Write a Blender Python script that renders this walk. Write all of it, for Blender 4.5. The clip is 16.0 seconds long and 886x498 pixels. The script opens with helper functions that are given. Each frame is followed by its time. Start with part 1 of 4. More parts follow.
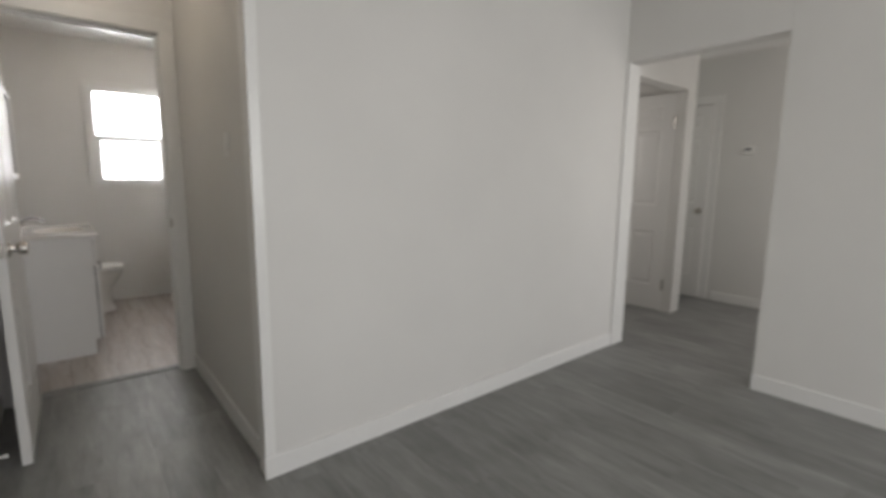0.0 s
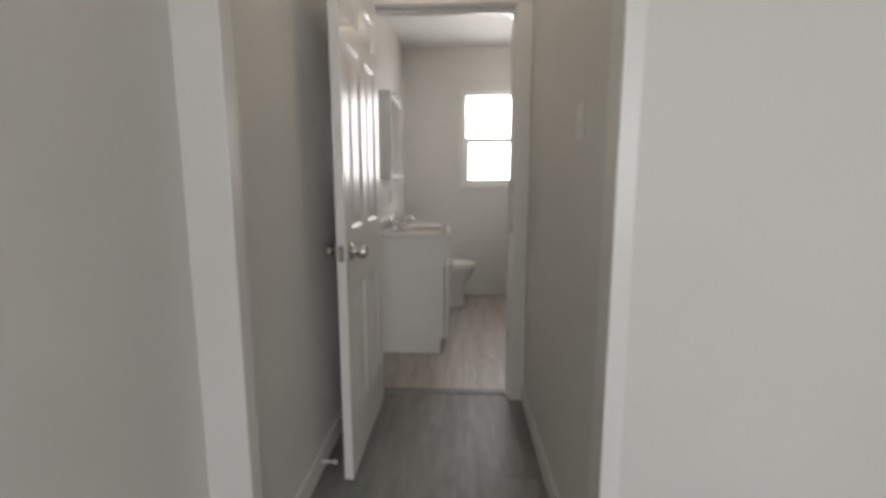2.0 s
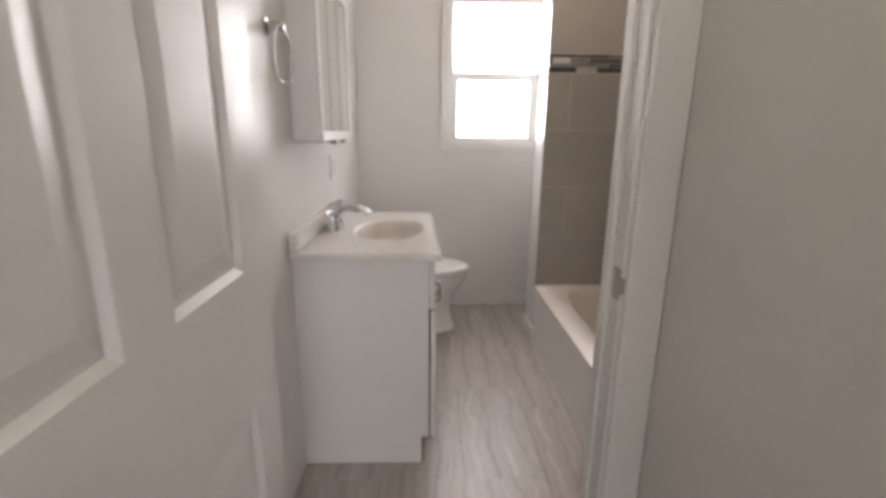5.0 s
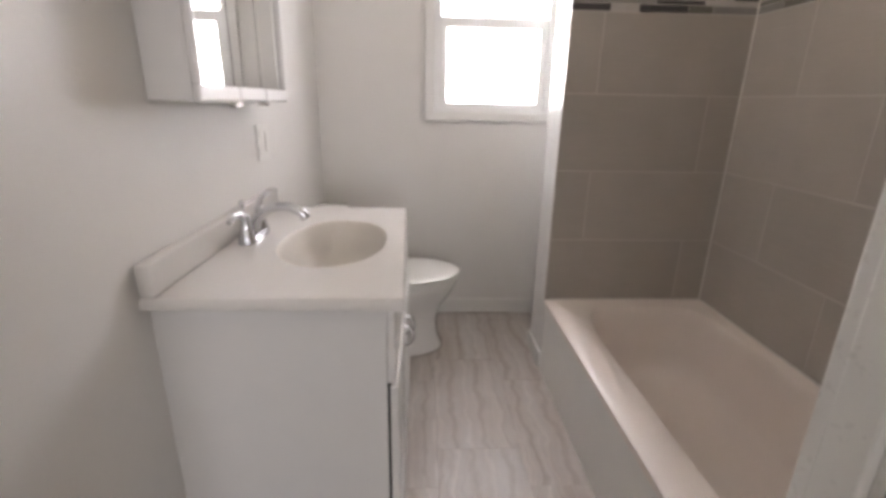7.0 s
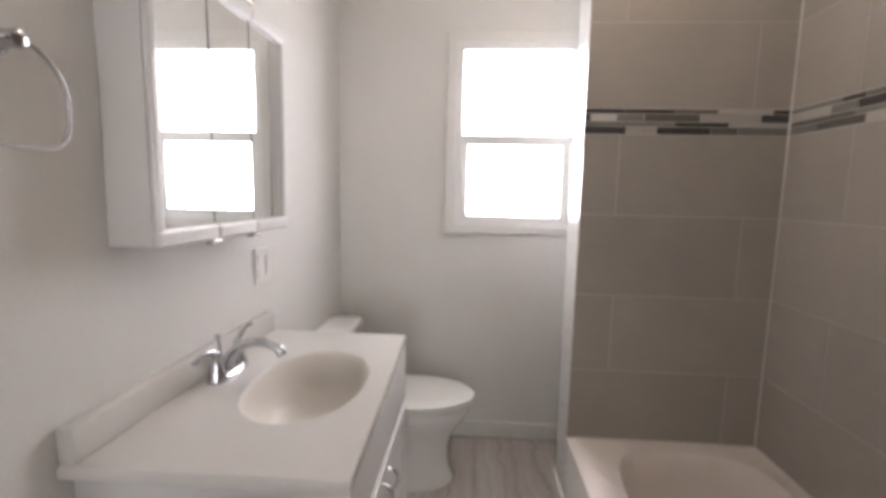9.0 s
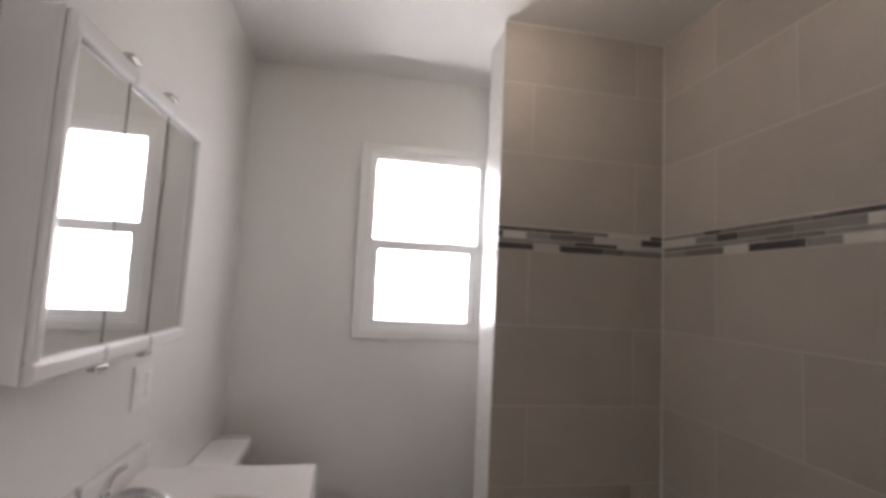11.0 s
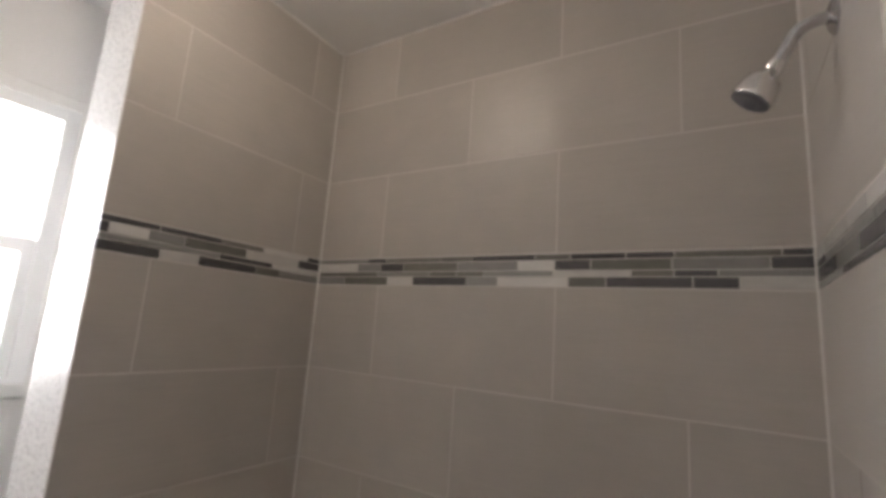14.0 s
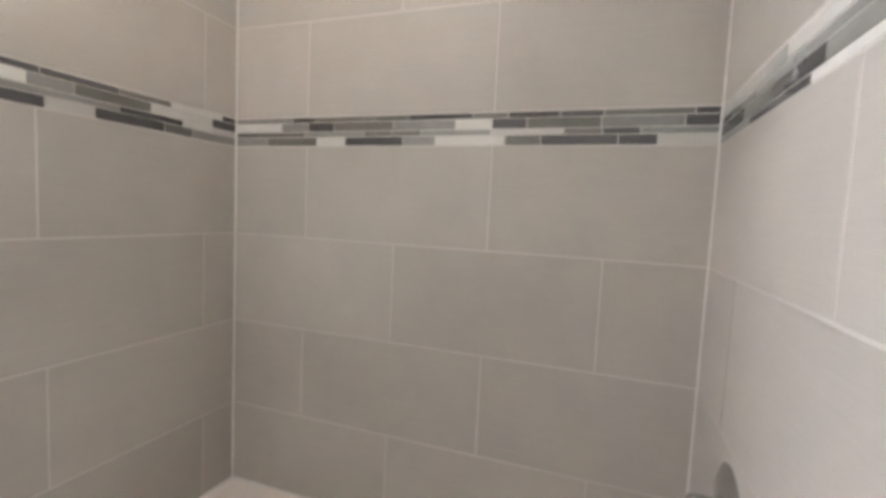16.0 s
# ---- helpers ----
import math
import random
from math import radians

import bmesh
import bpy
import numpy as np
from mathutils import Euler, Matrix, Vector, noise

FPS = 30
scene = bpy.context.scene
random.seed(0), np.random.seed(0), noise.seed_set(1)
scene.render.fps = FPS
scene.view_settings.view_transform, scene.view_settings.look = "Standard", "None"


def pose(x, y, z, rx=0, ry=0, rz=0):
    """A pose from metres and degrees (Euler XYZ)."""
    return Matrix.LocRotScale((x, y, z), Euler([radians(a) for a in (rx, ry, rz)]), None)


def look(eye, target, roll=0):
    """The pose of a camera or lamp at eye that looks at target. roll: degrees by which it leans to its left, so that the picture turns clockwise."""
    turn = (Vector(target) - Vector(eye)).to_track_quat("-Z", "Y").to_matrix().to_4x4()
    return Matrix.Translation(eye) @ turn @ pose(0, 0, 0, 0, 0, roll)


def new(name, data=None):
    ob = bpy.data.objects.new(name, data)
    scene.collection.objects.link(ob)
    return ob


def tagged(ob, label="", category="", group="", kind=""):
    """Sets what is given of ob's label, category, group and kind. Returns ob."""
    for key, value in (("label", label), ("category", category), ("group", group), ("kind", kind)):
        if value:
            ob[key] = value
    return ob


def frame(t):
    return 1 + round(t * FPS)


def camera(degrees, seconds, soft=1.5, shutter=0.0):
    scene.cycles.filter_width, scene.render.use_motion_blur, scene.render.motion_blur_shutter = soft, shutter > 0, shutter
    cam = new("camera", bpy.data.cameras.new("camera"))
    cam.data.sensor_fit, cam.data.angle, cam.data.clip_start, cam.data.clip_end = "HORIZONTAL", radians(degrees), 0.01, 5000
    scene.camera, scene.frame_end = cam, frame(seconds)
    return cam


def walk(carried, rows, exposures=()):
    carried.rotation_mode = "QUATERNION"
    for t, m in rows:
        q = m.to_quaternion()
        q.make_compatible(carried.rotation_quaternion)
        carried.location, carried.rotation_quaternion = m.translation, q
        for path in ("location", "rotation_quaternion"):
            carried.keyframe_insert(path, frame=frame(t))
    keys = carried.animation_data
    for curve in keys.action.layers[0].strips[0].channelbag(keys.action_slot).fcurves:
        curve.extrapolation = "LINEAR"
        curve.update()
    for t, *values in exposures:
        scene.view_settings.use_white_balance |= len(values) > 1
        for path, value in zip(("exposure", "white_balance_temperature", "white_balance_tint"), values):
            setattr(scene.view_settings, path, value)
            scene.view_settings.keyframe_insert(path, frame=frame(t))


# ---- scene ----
cam = camera(87.9, 16.0, soft=3.8, shutter=0.4)
PATH = [
    (0, (-1.465, -4.933, 1.219), (-0.211, -3.403, 0.925), 0.6),
    (0.5, (-1.394, -4.737, 1.204), (-0.412, -3.019, 0.913), 0.9),
    (1, (-1.347, -4.522, 1.199), (-0.739, -2.64, 0.904), 0.9),
    (1.5, (-1.255, -4.347, 1.202), (-1.044, -2.382, 0.896), 0.6),
    (2, (-1.243, -4.113, 1.198), (-1.317, -2.136, 0.901), -0.1),
    (2.5, (-1.286, -3.846, 1.229), (-1.464, -1.878, 0.92), -0.7),
    (3, (-1.322, -3.560, 1.241), (-1.455, -1.591, 0.915), -0.8),
    (3.5, (-1.299, -3.255, 1.246), (-1.411, -1.291, 0.885), -0.5),
    (4, (-1.339, -2.995, 1.233), (-1.371, -1.034, 0.841), -0.2),
    (4.5, (-1.362, -2.778, 1.243), (-1.313, -0.828, 0.800), 0.1),
    (7, (-1.278, -1.898, 1.212), (-1.188, -0.001, 0.601), 1.1),
    (7.5, (-1.241, -1.846, 1.230), (-1.214, 0.067, 0.649), 1.1),
    (8, (-1.186, -1.808, 1.270), (-1.238, 0.124, 0.755), 1.0),
    (8.5, (-1.130, -1.772, 1.303), (-1.251, 0.186, 0.92), 0.9),
    (9, (-1.120, -1.762, 1.320), (-1.247, 0.220, 1.077), 1.2),
    (11.5, (-1.274, -1.683, 1.38), (-0.649, 0.207, 1.602), 2.6),
    (12, (-1.282, -1.561, 1.378), (-0.357, 0.196, 1.587), 2.4),
    (12.5, (-1.23, -1.48, 1.376), (-0.063, 0.137, 1.583), 3.0),
    (13, (-1.205, -1.405, 1.386), (0.165, 0.041, 1.636), 3.5),
    (13.5, (-1.208, -1.335, 1.395), (0.346, -0.113, 1.711), 4.0),
    (14, (-1.213, -1.291, 1.413), (0.462, -0.249, 1.758), 4.0),
    (14.5, (-1.228, -1.246, 1.410), (0.544, -0.377, 1.734), 3.7),
    (15, (-1.239, -1.205, 1.384), (0.605, -0.471, 1.631), 3.3),
    (15.5, (-1.248, -1.199, 1.366), (0.636, -0.526, 1.434), 2.8),
    (16, (-1.268, -1.214, 1.352), (0.611, -0.555, 1.197), 2.7),
]
EXPOSURES = [(0.0, -0.46, 6550, 11), (1.0, -0.44, 6500, 10), (1.5, -0.46, 6500, 10), (2.0, -0.38, 6550, 11), (2.5, -0.26, 6600, 12), (3.0, -0.06, 6800, 15), (4.0, 0.10, 6800, 16), (4.5, 0.13, 6750, 16),
             (7.5, 0.26, 6550, 17), (9.0, 0.18, 6500, 17), (11.5, -0.50, 6500, 18), (12.5, -0.53, 6500, 18), (13.5, -0.40, 6450, 16), (14.5, 0.63, 6450, 13), (15.2, 0.88, 6250, 11), (16.0, 1.15, 6050, 10)]
walk(cam, [(t, look(eye, target, roll)) for t, eye, target, roll in PATH], EXPOSURES)

# ---- light ----
world = bpy.data.worlds.new("sky")
scene.world = world
world.use_nodes = True
wn = world.node_tree.nodes
sky = wn.new("ShaderNodeTexSky")
sky.sky_type = 'NISHITA'
sky.sun_disc = False
sky.sun_elevation, sky.sun_rotation = radians(48), radians(200)
wn["Background"].inputs[1].default_value = 0.08
world.node_tree.links.new(sky.outputs[0], wn["Background"].inputs[0])


def area_lamp(name, eye, target, sx, sy, watts, color):
    d = bpy.data.lights.new(name, 'AREA')
    d.shape, d.size, d.size_y, d.energy, d.color = 'RECTANGLE', sx, sy, watts, color
    ob = new(name, d)
    ob.matrix_world = look(eye, target)
    return ob


# daylight through the living room's windows behind the start of the walk
area_lamp("living_window_daylight", (-0.2, -8.0, 1.45), (-0.2, -4.0, 1.3), 2.2, 1.3, 90, (0.97, 0.985, 1.0))
# unseen fill added to brighten the hall; no window is known there
area_lamp("hall_fill_light", (2.8, -5.22, 1.5), (2.8, -3.0, 1.2), 1.1, 1.1, 17, (1.0, 0.97, 0.94))
# added fill for the hall's end door, set before a solid wall
area_lamp("hall_end_fill_light", (3.42, -1.84, 1.45), (3.62, -3.0, 1.2), 0.5, 1.0, 4, (0.97, 1.0, 0.97))
# added fill that brightens the open hall door; its source is unseen
area_lamp("side_room_fill_light", (2.3, -1.86, 1.5), (2.6, -3.0, 1.1), 0.8, 1.0, 7, (1.0, 0.96, 0.93))
SKY_GLOW = 12.0          # bright overcast sky outside the frosted bathroom window
LAMP_GLOW = 31.0        # glow of the warm bathroom ceiling lamp and the added corridor one


# ---- materials ----
def mat(name, color, rough=0.5, metal=0.0, spec=0.5, coat=0.0):
    m = bpy.data.materials.new(name)
    m.use_nodes = True
    b = m.node_tree.nodes["Principled BSDF"]
    b.inputs["Base Color"].default_value = (*color, 1)
    b.inputs["Roughness"].default_value = rough
    b.inputs["Metallic"].default_value = metal
    b.inputs["Specular IOR Level"].default_value = spec
    b.inputs["Coat Weight"].default_value = coat
    return m


def nodes_of(m):
    nt = m.node_tree
    return nt, nt.nodes, nt.links, nt.nodes["Principled BSDF"]


def coords(m, scale=(1, 1, 1), shift_random=0.0):
    """World-size coordinates, shifted piece by piece where asked."""
    nt, n, l, b = nodes_of(m)
    tc = n.new("ShaderNodeTexCoord")
    mp = n.new("ShaderNodeMapping")
    mp.inputs["Scale"].default_value = scale
    l.new(tc.outputs["Object"], mp.inputs["Vector"])
    if shift_random:
        oi = n.new("ShaderNodeObjectInfo")
        mul = n.new("ShaderNodeMath")
        mul.operation = 'MULTIPLY'
        mul.inputs[1].default_value = shift_random
        l.new(oi.outputs["Random"], mul.inputs[0])
        cx = n.new("ShaderNodeCombineXYZ")
        for i in range(3):
            l.new(mul.outputs[0], cx.inputs[i])
        l.new(cx.outputs[0], mp.inputs["Location"])
    return mp.outputs["Vector"]


def noise_tex(m, vec, scale, detail=4, rough=0.55, distortion=0.0):
    nt, n, l, b = nodes_of(m)
    t = n.new("ShaderNodeTexNoise")
    t.inputs["Scale"].default_value = scale
    t.inputs["Detail"].default_value = detail
    t.inputs["Roughness"].default_value = rough
    t.inputs["Distortion"].default_value = distortion
    l.new(vec, t.inputs["Vector"])
    return t.outputs["Fac"]


def ramp(m, fac, stops):
    nt, n, l, b = nodes_of(m)
    r = n.new("ShaderNodeValToRGB")
    e = r.color_ramp.elements
    while len(e) < len(stops):
        e.new(0.5)
    for el, (p, c) in zip(e, stops):
        el.position, el.color = p, (*c, 1)
    l.new(fac, r.inputs["Fac"])
    return r.outputs["Color"]


def mix(m, a, b_, fac, mode='MIX'):
    nt, n, l, b = nodes_of(m)
    x = n.new("ShaderNodeMix")
    x.data_type, x.blend_type = 'RGBA', mode
    for sock, v in ((x.inputs[0], fac), (x.inputs[6], a), (x.inputs[7], b_)):
        if hasattr(v, "links"):
            l.new(v, sock)
        else:
            sock.default_value = v if isinstance(v, float) else (*v, 1)
    return x.outputs[2]


def bump(m, height, strength, distance):
    nt, n, l, b = nodes_of(m)
    k = n.new("ShaderNodeBump")
    k.inputs["Strength"].default_value = strength
    k.inputs["Distance"].default_value = distance
    l.new(height, k.inputs["Height"])
    l.new(k.outputs[0], b.inputs["Normal"])


def tint(m, color):
    nt, n, l, b = nodes_of(m)
    l.new(color, b.inputs["Base Color"])


def gloss(m, fac, lo, hi):
    nt, n, l, b = nodes_of(m)
    r = n.new("ShaderNodeMapRange")
    r.inputs["To Min"].default_value, r.inputs["To Max"].default_value = lo, hi
    l.new(fac, r.inputs["Value"])
    l.new(r.outputs[0], b.inputs["Roughness"])


def paint(name, color, rough, texture, spread=0.03):
    m = mat(name, color, rough)
    v = coords(m)
    big = noise_tex(m, v, 1.3, 3)
    fine = noise_tex(m, v, 90, 3, 0.6)
    lo, hi = tuple(c * (1 - spread) for c in color), tuple(min(1, c * (1 + spread)) for c in color)
    tint(m, ramp(m, big, [(0.3, lo), (0.7, hi)]))
    gloss(m, fine, rough - 0.06, rough + 0.08)
    bump(m, fine, texture, 0.004)
    return m


def enamel(name, color, rough, spread=0.02, coat=0.0):
    """A smooth moulded surface with faint clouding and wear in its gloss."""
    m = mat(name, color, rough, coat=coat)
    vv = coords(m)
    cloud = noise_tex(m, vv, 3.0, 3)
    tint(m, ramp(m, cloud, [(0.3, tuple(q * (1 - spread) for q in color)), (0.7, tuple(min(1, q * (1 + spread)) for q in color))]))
    gloss(m, noise_tex(m, vv, 14, 3), rough - 0.04, rough + 0.06)
    return m


M_wall = paint("wall_paint", (0.70, 0.685, 0.655), 0.6, 0.12)
M_return = paint("satin_wall_paint", (0.68, 0.665, 0.64), 0.3, 0.08)
M_bath_wall = paint("bathroom_wall_paint", (0.75, 0.735, 0.71), 0.42, 0.25)
M_edge = paint("gloss_wall_paint", (0.75, 0.735, 0.71), 0.27, 0.05)
M_ceil = paint("ceiling_paint", (0.81, 0.795, 0.77), 0.7, 0.2)
M_trim = paint("gloss_trim_paint", (0.78, 0.77, 0.745), 0.28, 0.05, 0.015)
M_door = paint("gloss_door_paint", (0.74, 0.725, 0.70), 0.31, 0.05, 0.015)
M_cab = enamel("cabinet_white", (0.75, 0.74, 0.725), 0.36, 0.012)
M_porc = mat("white_porcelain", (0.80, 0.785, 0.76), 0.12, coat=0.3)
M_marble = enamel("cultured_marble", (0.69, 0.67, 0.645), 0.19)
M_bowl = enamel("cream_basin", (0.67, 0.635, 0.585), 0.45)
M_tub = enamel("cream_tub_enamel", (0.85, 0.775, 0.725), 0.3)
for _m in (M_bowl,):
    _b = _m.node_tree.nodes["Principled BSDF"]
    _b.inputs["Specular IOR Level"].default_value = 0.15
    _b.inputs["Coat Weight"].default_value, _b.inputs["Coat Roughness"].default_value = 0.25, 0.04
M_apron = enamel("white_tub_apron", (0.80, 0.785, 0.75), 0.4)
M_chrome = mat("chrome", (0.58, 0.58, 0.60), 0.17, 1.0)
M_nickel = mat("satin_nickel", (0.56, 0.53, 0.49), 0.27, 1.0)
M_satin = mat("brushed_chrome", (0.74, 0.73, 0.72), 0.2, 1.0)
M_dark = mat("dark_rubber", (0.10, 0.10, 0.11), 0.5)
# M_gap is near black, also for strips that paint shade into cabinet gaps
M_gap = mat("dark_recess", (0.02, 0.02, 0.02), 0.8)
M_grout = paint("grout", (0.57, 0.535, 0.50), 0.75, 0.4, 0.06)
M_caulk = paint("caulk", (0.70, 0.675, 0.64), 0.5, 0.2, 0.04)
M_plastic = mat("white_plastic", (0.80, 0.79, 0.76), 0.32)
M_vinyl_frame = mat("white_vinyl_frame", (0.82, 0.82, 0.81), 0.35)
M_mirror = mat("mirror_silver", (0.86, 0.87, 0.87), 0.02, 1.0)

# glass: clear, with a light gloss
M_glass = bpy.data.materials.new("window_glass")
M_glass.use_nodes = True
_n, _l = M_glass.node_tree.nodes, M_glass.node_tree.links
_n.clear()
_o, _t, _g, _m = _n.new("ShaderNodeOutputMaterial"), _n.new("ShaderNodeBsdfTransparent"), _n.new("ShaderNodeBsdfGlossy"), _n.new("ShaderNodeMixShader")
_g.inputs["Roughness"].default_value = 0.15
_m.inputs[0].default_value = 0.06
_l.new(_t.outputs[0], _m.inputs[1])
_l.new(_g.outputs[0], _m.inputs[2])
_l.new(_m.outputs[0], _o.inputs[0])


def glow(name, color, strength):
    m = bpy.data.materials.new(name)
    m.use_nodes = True
    b = m.node_tree.nodes["Principled BSDF"]
    b.inputs["Base Color"].default_value = (0.8, 0.8, 0.8, 1)
    b.inputs["Emission Color"].default_value = (*color, 1)
    b.inputs["Emission Strength"].default_value = strength
    return m


M_sky = glow("bright_sky", (0.97, 0.98, 1.0), SKY_GLOW)
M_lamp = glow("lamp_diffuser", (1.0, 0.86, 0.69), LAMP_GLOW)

# grey wood-look planks, grain along y
M_plank = mat("grey_plank", (0.16, 0.16, 0.155), 0.42)
v = coords(M_plank, (1, 1, 1), 37.0)
v2 = coords(M_plank, (8, 1.3, 8), 37.0)
g1 = noise_tex(M_plank, v2, 2.2, 6, 0.6, 0.6)
g2 = noise_tex(M_plank, v2, 11.0, 4, 0.6)
g3 = noise_tex(M_plank, v, 2.5, 3)
c = ramp(M_plank, g1, [(0.28, (0.185, 0.185, 0.178)), (0.5, (0.24, 0.238, 0.228)), (0.72, (0.30, 0.295, 0.284))])
c = mix(M_plank, c, ramp(M_plank, g2, [(0.35, (0.62, 0.62, 0.62)), (0.65, (1.0, 1.0, 1.0))]), 0.3, 'MULTIPLY')
c = mix(M_plank, c, ramp(M_plank, g3, [(0.3, (0.78, 0.78, 0.78)), (0.7, (1.12, 1.12, 1.12))]), 0.7, 'MULTIPLY')
_nt, _nn, _ll, _bb = nodes_of(M_plank)
oi = _nn.new("ShaderNodeObjectInfo")
c = mix(M_plank, c, ramp(M_plank, oi.outputs["Random"], [(0.0, (0.88, 0.88, 0.88)), (1.0, (1.1, 1.1, 1.1))]), 0.8, 'MULTIPLY')
tint(M_plank, c)
gloss(M_plank, g2, 0.36, 0.55)
bump(M_plank, g2, 0.12, 0.002)

# stone-look vinyl with long wavy veins along y
M_vinyl = mat("veined_vinyl", (0.50, 0.46, 0.43), 0.35)
v = coords(M_vinyl, (1, 1, 1), 11.0)
_nt, _nn, _ll, _bb = nodes_of(M_vinyl)
warp = noise_tex(M_vinyl, coords(M_vinyl, (1.0, 1.0, 1.0), 11.0), 7.0, 3, 0.5)
push = _nn.new("ShaderNodeVectorMath")
push.operation = 'MULTIPLY_ADD'
push.inputs[1].default_value = (0.09, 0.0, 0.0)
_ll.new(warp, push.inputs[0])
_ll.new(coords(M_vinyl, (1.0, 0.16, 1.0), 11.0), push.inputs[2])


def veins(scale, distortion, stops):
    w = _nn.new("ShaderNodeTexWave")
    w.inputs["Scale"].default_value = scale
    w.inputs["Distortion"].default_value = distortion
    w.inputs["Detail"].default_value = 2.0
    w.inputs["Detail Scale"].default_value = 1.2
    _ll.new(push.outputs[0], w.inputs["Vector"])
    return ramp(M_vinyl, w.outputs["Fac"], stops)


cloud = noise_tex(M_vinyl, coords(M_vinyl, (3.0, 0.7, 3.0), 11.0), 2.2, 3)
patch = noise_tex(M_vinyl, coords(M_vinyl, (2.0, 1.2, 2.0), 29.0), 2.5, 2)
a3 = noise_tex(M_vinyl, v, 22.0, 4)
c = ramp(M_vinyl, cloud, [(0.3, (0.445, 0.398, 0.364)), (0.45, (0.50, 0.462, 0.434)), (0.55, (0.48, 0.434, 0.402)), (0.7, (0.525, 0.497, 0.474))])
dark = veins(2.6, 3.2, [(0.0, (0.86, 0.83, 0.81)), (0.04, (0.90, 0.875, 0.86)), (0.14, (1, 1, 1)), (0.93, (1, 1, 1)), (0.99, (1.10, 1.10, 1.10))])
thin = veins(5.3, 5.0, [(0.0, (0.90, 0.875, 0.86)), (0.08, (1, 1, 1)), (0.9, (1, 1, 1)), (0.98, (1.09, 1.09, 1.09))])
c = mix(M_vinyl, c, dark, 1.0, 'MULTIPLY')
c = mix(M_vinyl, c, thin, ramp(M_vinyl, patch, [(0.42, (0, 0, 0)), (0.58, (1, 1, 1))]), 'MULTIPLY')
c = mix(M_vinyl, c, ramp(M_vinyl, a3, [(0.3, (0.95, 0.95, 0.96)), (0.7, (1.04, 1.03, 1.02))]), 0.8, 'MULTIPLY')
tint(M_vinyl, c)
gloss(M_vinyl, a3, 0.30, 0.43)
bump(M_vinyl, a3, 0.04, 0.002)

# taupe porcelain wall tile with fine level streaks
M_tile = mat("taupe_tile", (0.26, 0.225, 0.19), 0.33, spec=0.28)
v = coords(M_tile, (1, 1, 1), 19.0)
v4 = coords(M_tile, (2.5, 2.5, 70), 19.0)
s1 = noise_tex(M_tile, v4, 3.0, 5, 0.65)
s2 = noise_tex(M_tile, v, 5.0, 3)
_nt, _nn, _ll, _bb = nodes_of(M_tile)
oi = _nn.new("ShaderNodeObjectInfo")
c = ramp(M_tile, s1, [(0.3, (0.44, 0.407, 0.371)), (0.7, (0.470, 0.435, 0.397))])
c = mix(M_tile, c, ramp(M_tile, s2, [(0.3, (0.94, 0.94, 0.94)), (0.7, (1.05, 1.04, 1.03))]), 0.8, 'MULTIPLY')
c = mix(M_tile, c, ramp(M_tile, oi.outputs["Random"], [(0.0, (0.95, 0.95, 0.95)), (1.0, (1.04, 1.04, 1.04))]), 1.0, 'MULTIPLY')
tint(M_tile, c)
gloss(M_tile, s2, 0.30, 0.36)
bump(M_tile, s1, 0.012, 0.001)


def stone(name, color, rough, spread):
    m = mat(name, color, rough)
    vv = coords(m, (8, 8, 30), 23.0)
    f = noise_tex(m, vv, 2.5, 4, 0.6)
    nt, n, l, b = nodes_of(m)
    o2 = n.new("ShaderNodeObjectInfo")
    k = ramp(m, f, [(0.3, tuple(q * (1 - spread) for q in color)), (0.7, tuple(q * (1 + spread) for q in color))])
    k = mix(m, k, ramp(m, o2.outputs["Random"], [(0.0, (0.85, 0.85, 0.85)), (1.0, (1.15, 1.15, 1.15))]), 1.0, 'MULTIPLY')
    tint(m, k)
    return m


M_mos = {"d": stone("mosaic_dark_slate", (0.098, 0.095, 0.098), 0.25, 0.12), "o": stone("mosaic_olive_grey", (0.165, 0.158, 0.14), 0.3, 0.12),
         "g": stone("mosaic_mid_grey", (0.26, 0.253, 0.238), 0.3, 0.1), "w": stone("mosaic_white_marble", (0.62, 0.60, 0.57), 0.25, 0.06)}


# ---- building helpers ----
OFFSET = {}


def thing(name, loc, label, category, group="", kind=""):
    ob = new(name)
    ob.location = loc
    ob.empty_display_size = 0.05
    OFFSET[ob.name] = Vector(loc)
    return tagged(ob, label, category, group, kind)


def mesh_of(name, bm, material, smooth=None):
    me = bpy.data.meshes.new(name)
    bmesh.ops.recalc_face_normals(bm, faces=bm.faces[:])
    bm.to_mesh(me)
    bm.free()
    me.materials.append(material)
    if smooth:
        me.polygons.foreach_set("use_smooth", [True] * len(me.polygons))
        me.set_sharp_from_angle(angle=radians(smooth))
    return me


def part(name, bm, material, parent, label="", smooth=None):
    """One mesh object under a thing or a part; the bmesh is in the world's metres."""
    off = OFFSET.get(parent.name, Vector((0, 0, 0)))
    bmesh.ops.translate(bm, verts=bm.verts[:], vec=-off)
    ob = new(name, mesh_of(name, bm, material, smooth))
    ob.parent = parent
    OFFSET[ob.name] = off
    return tagged(ob, label)


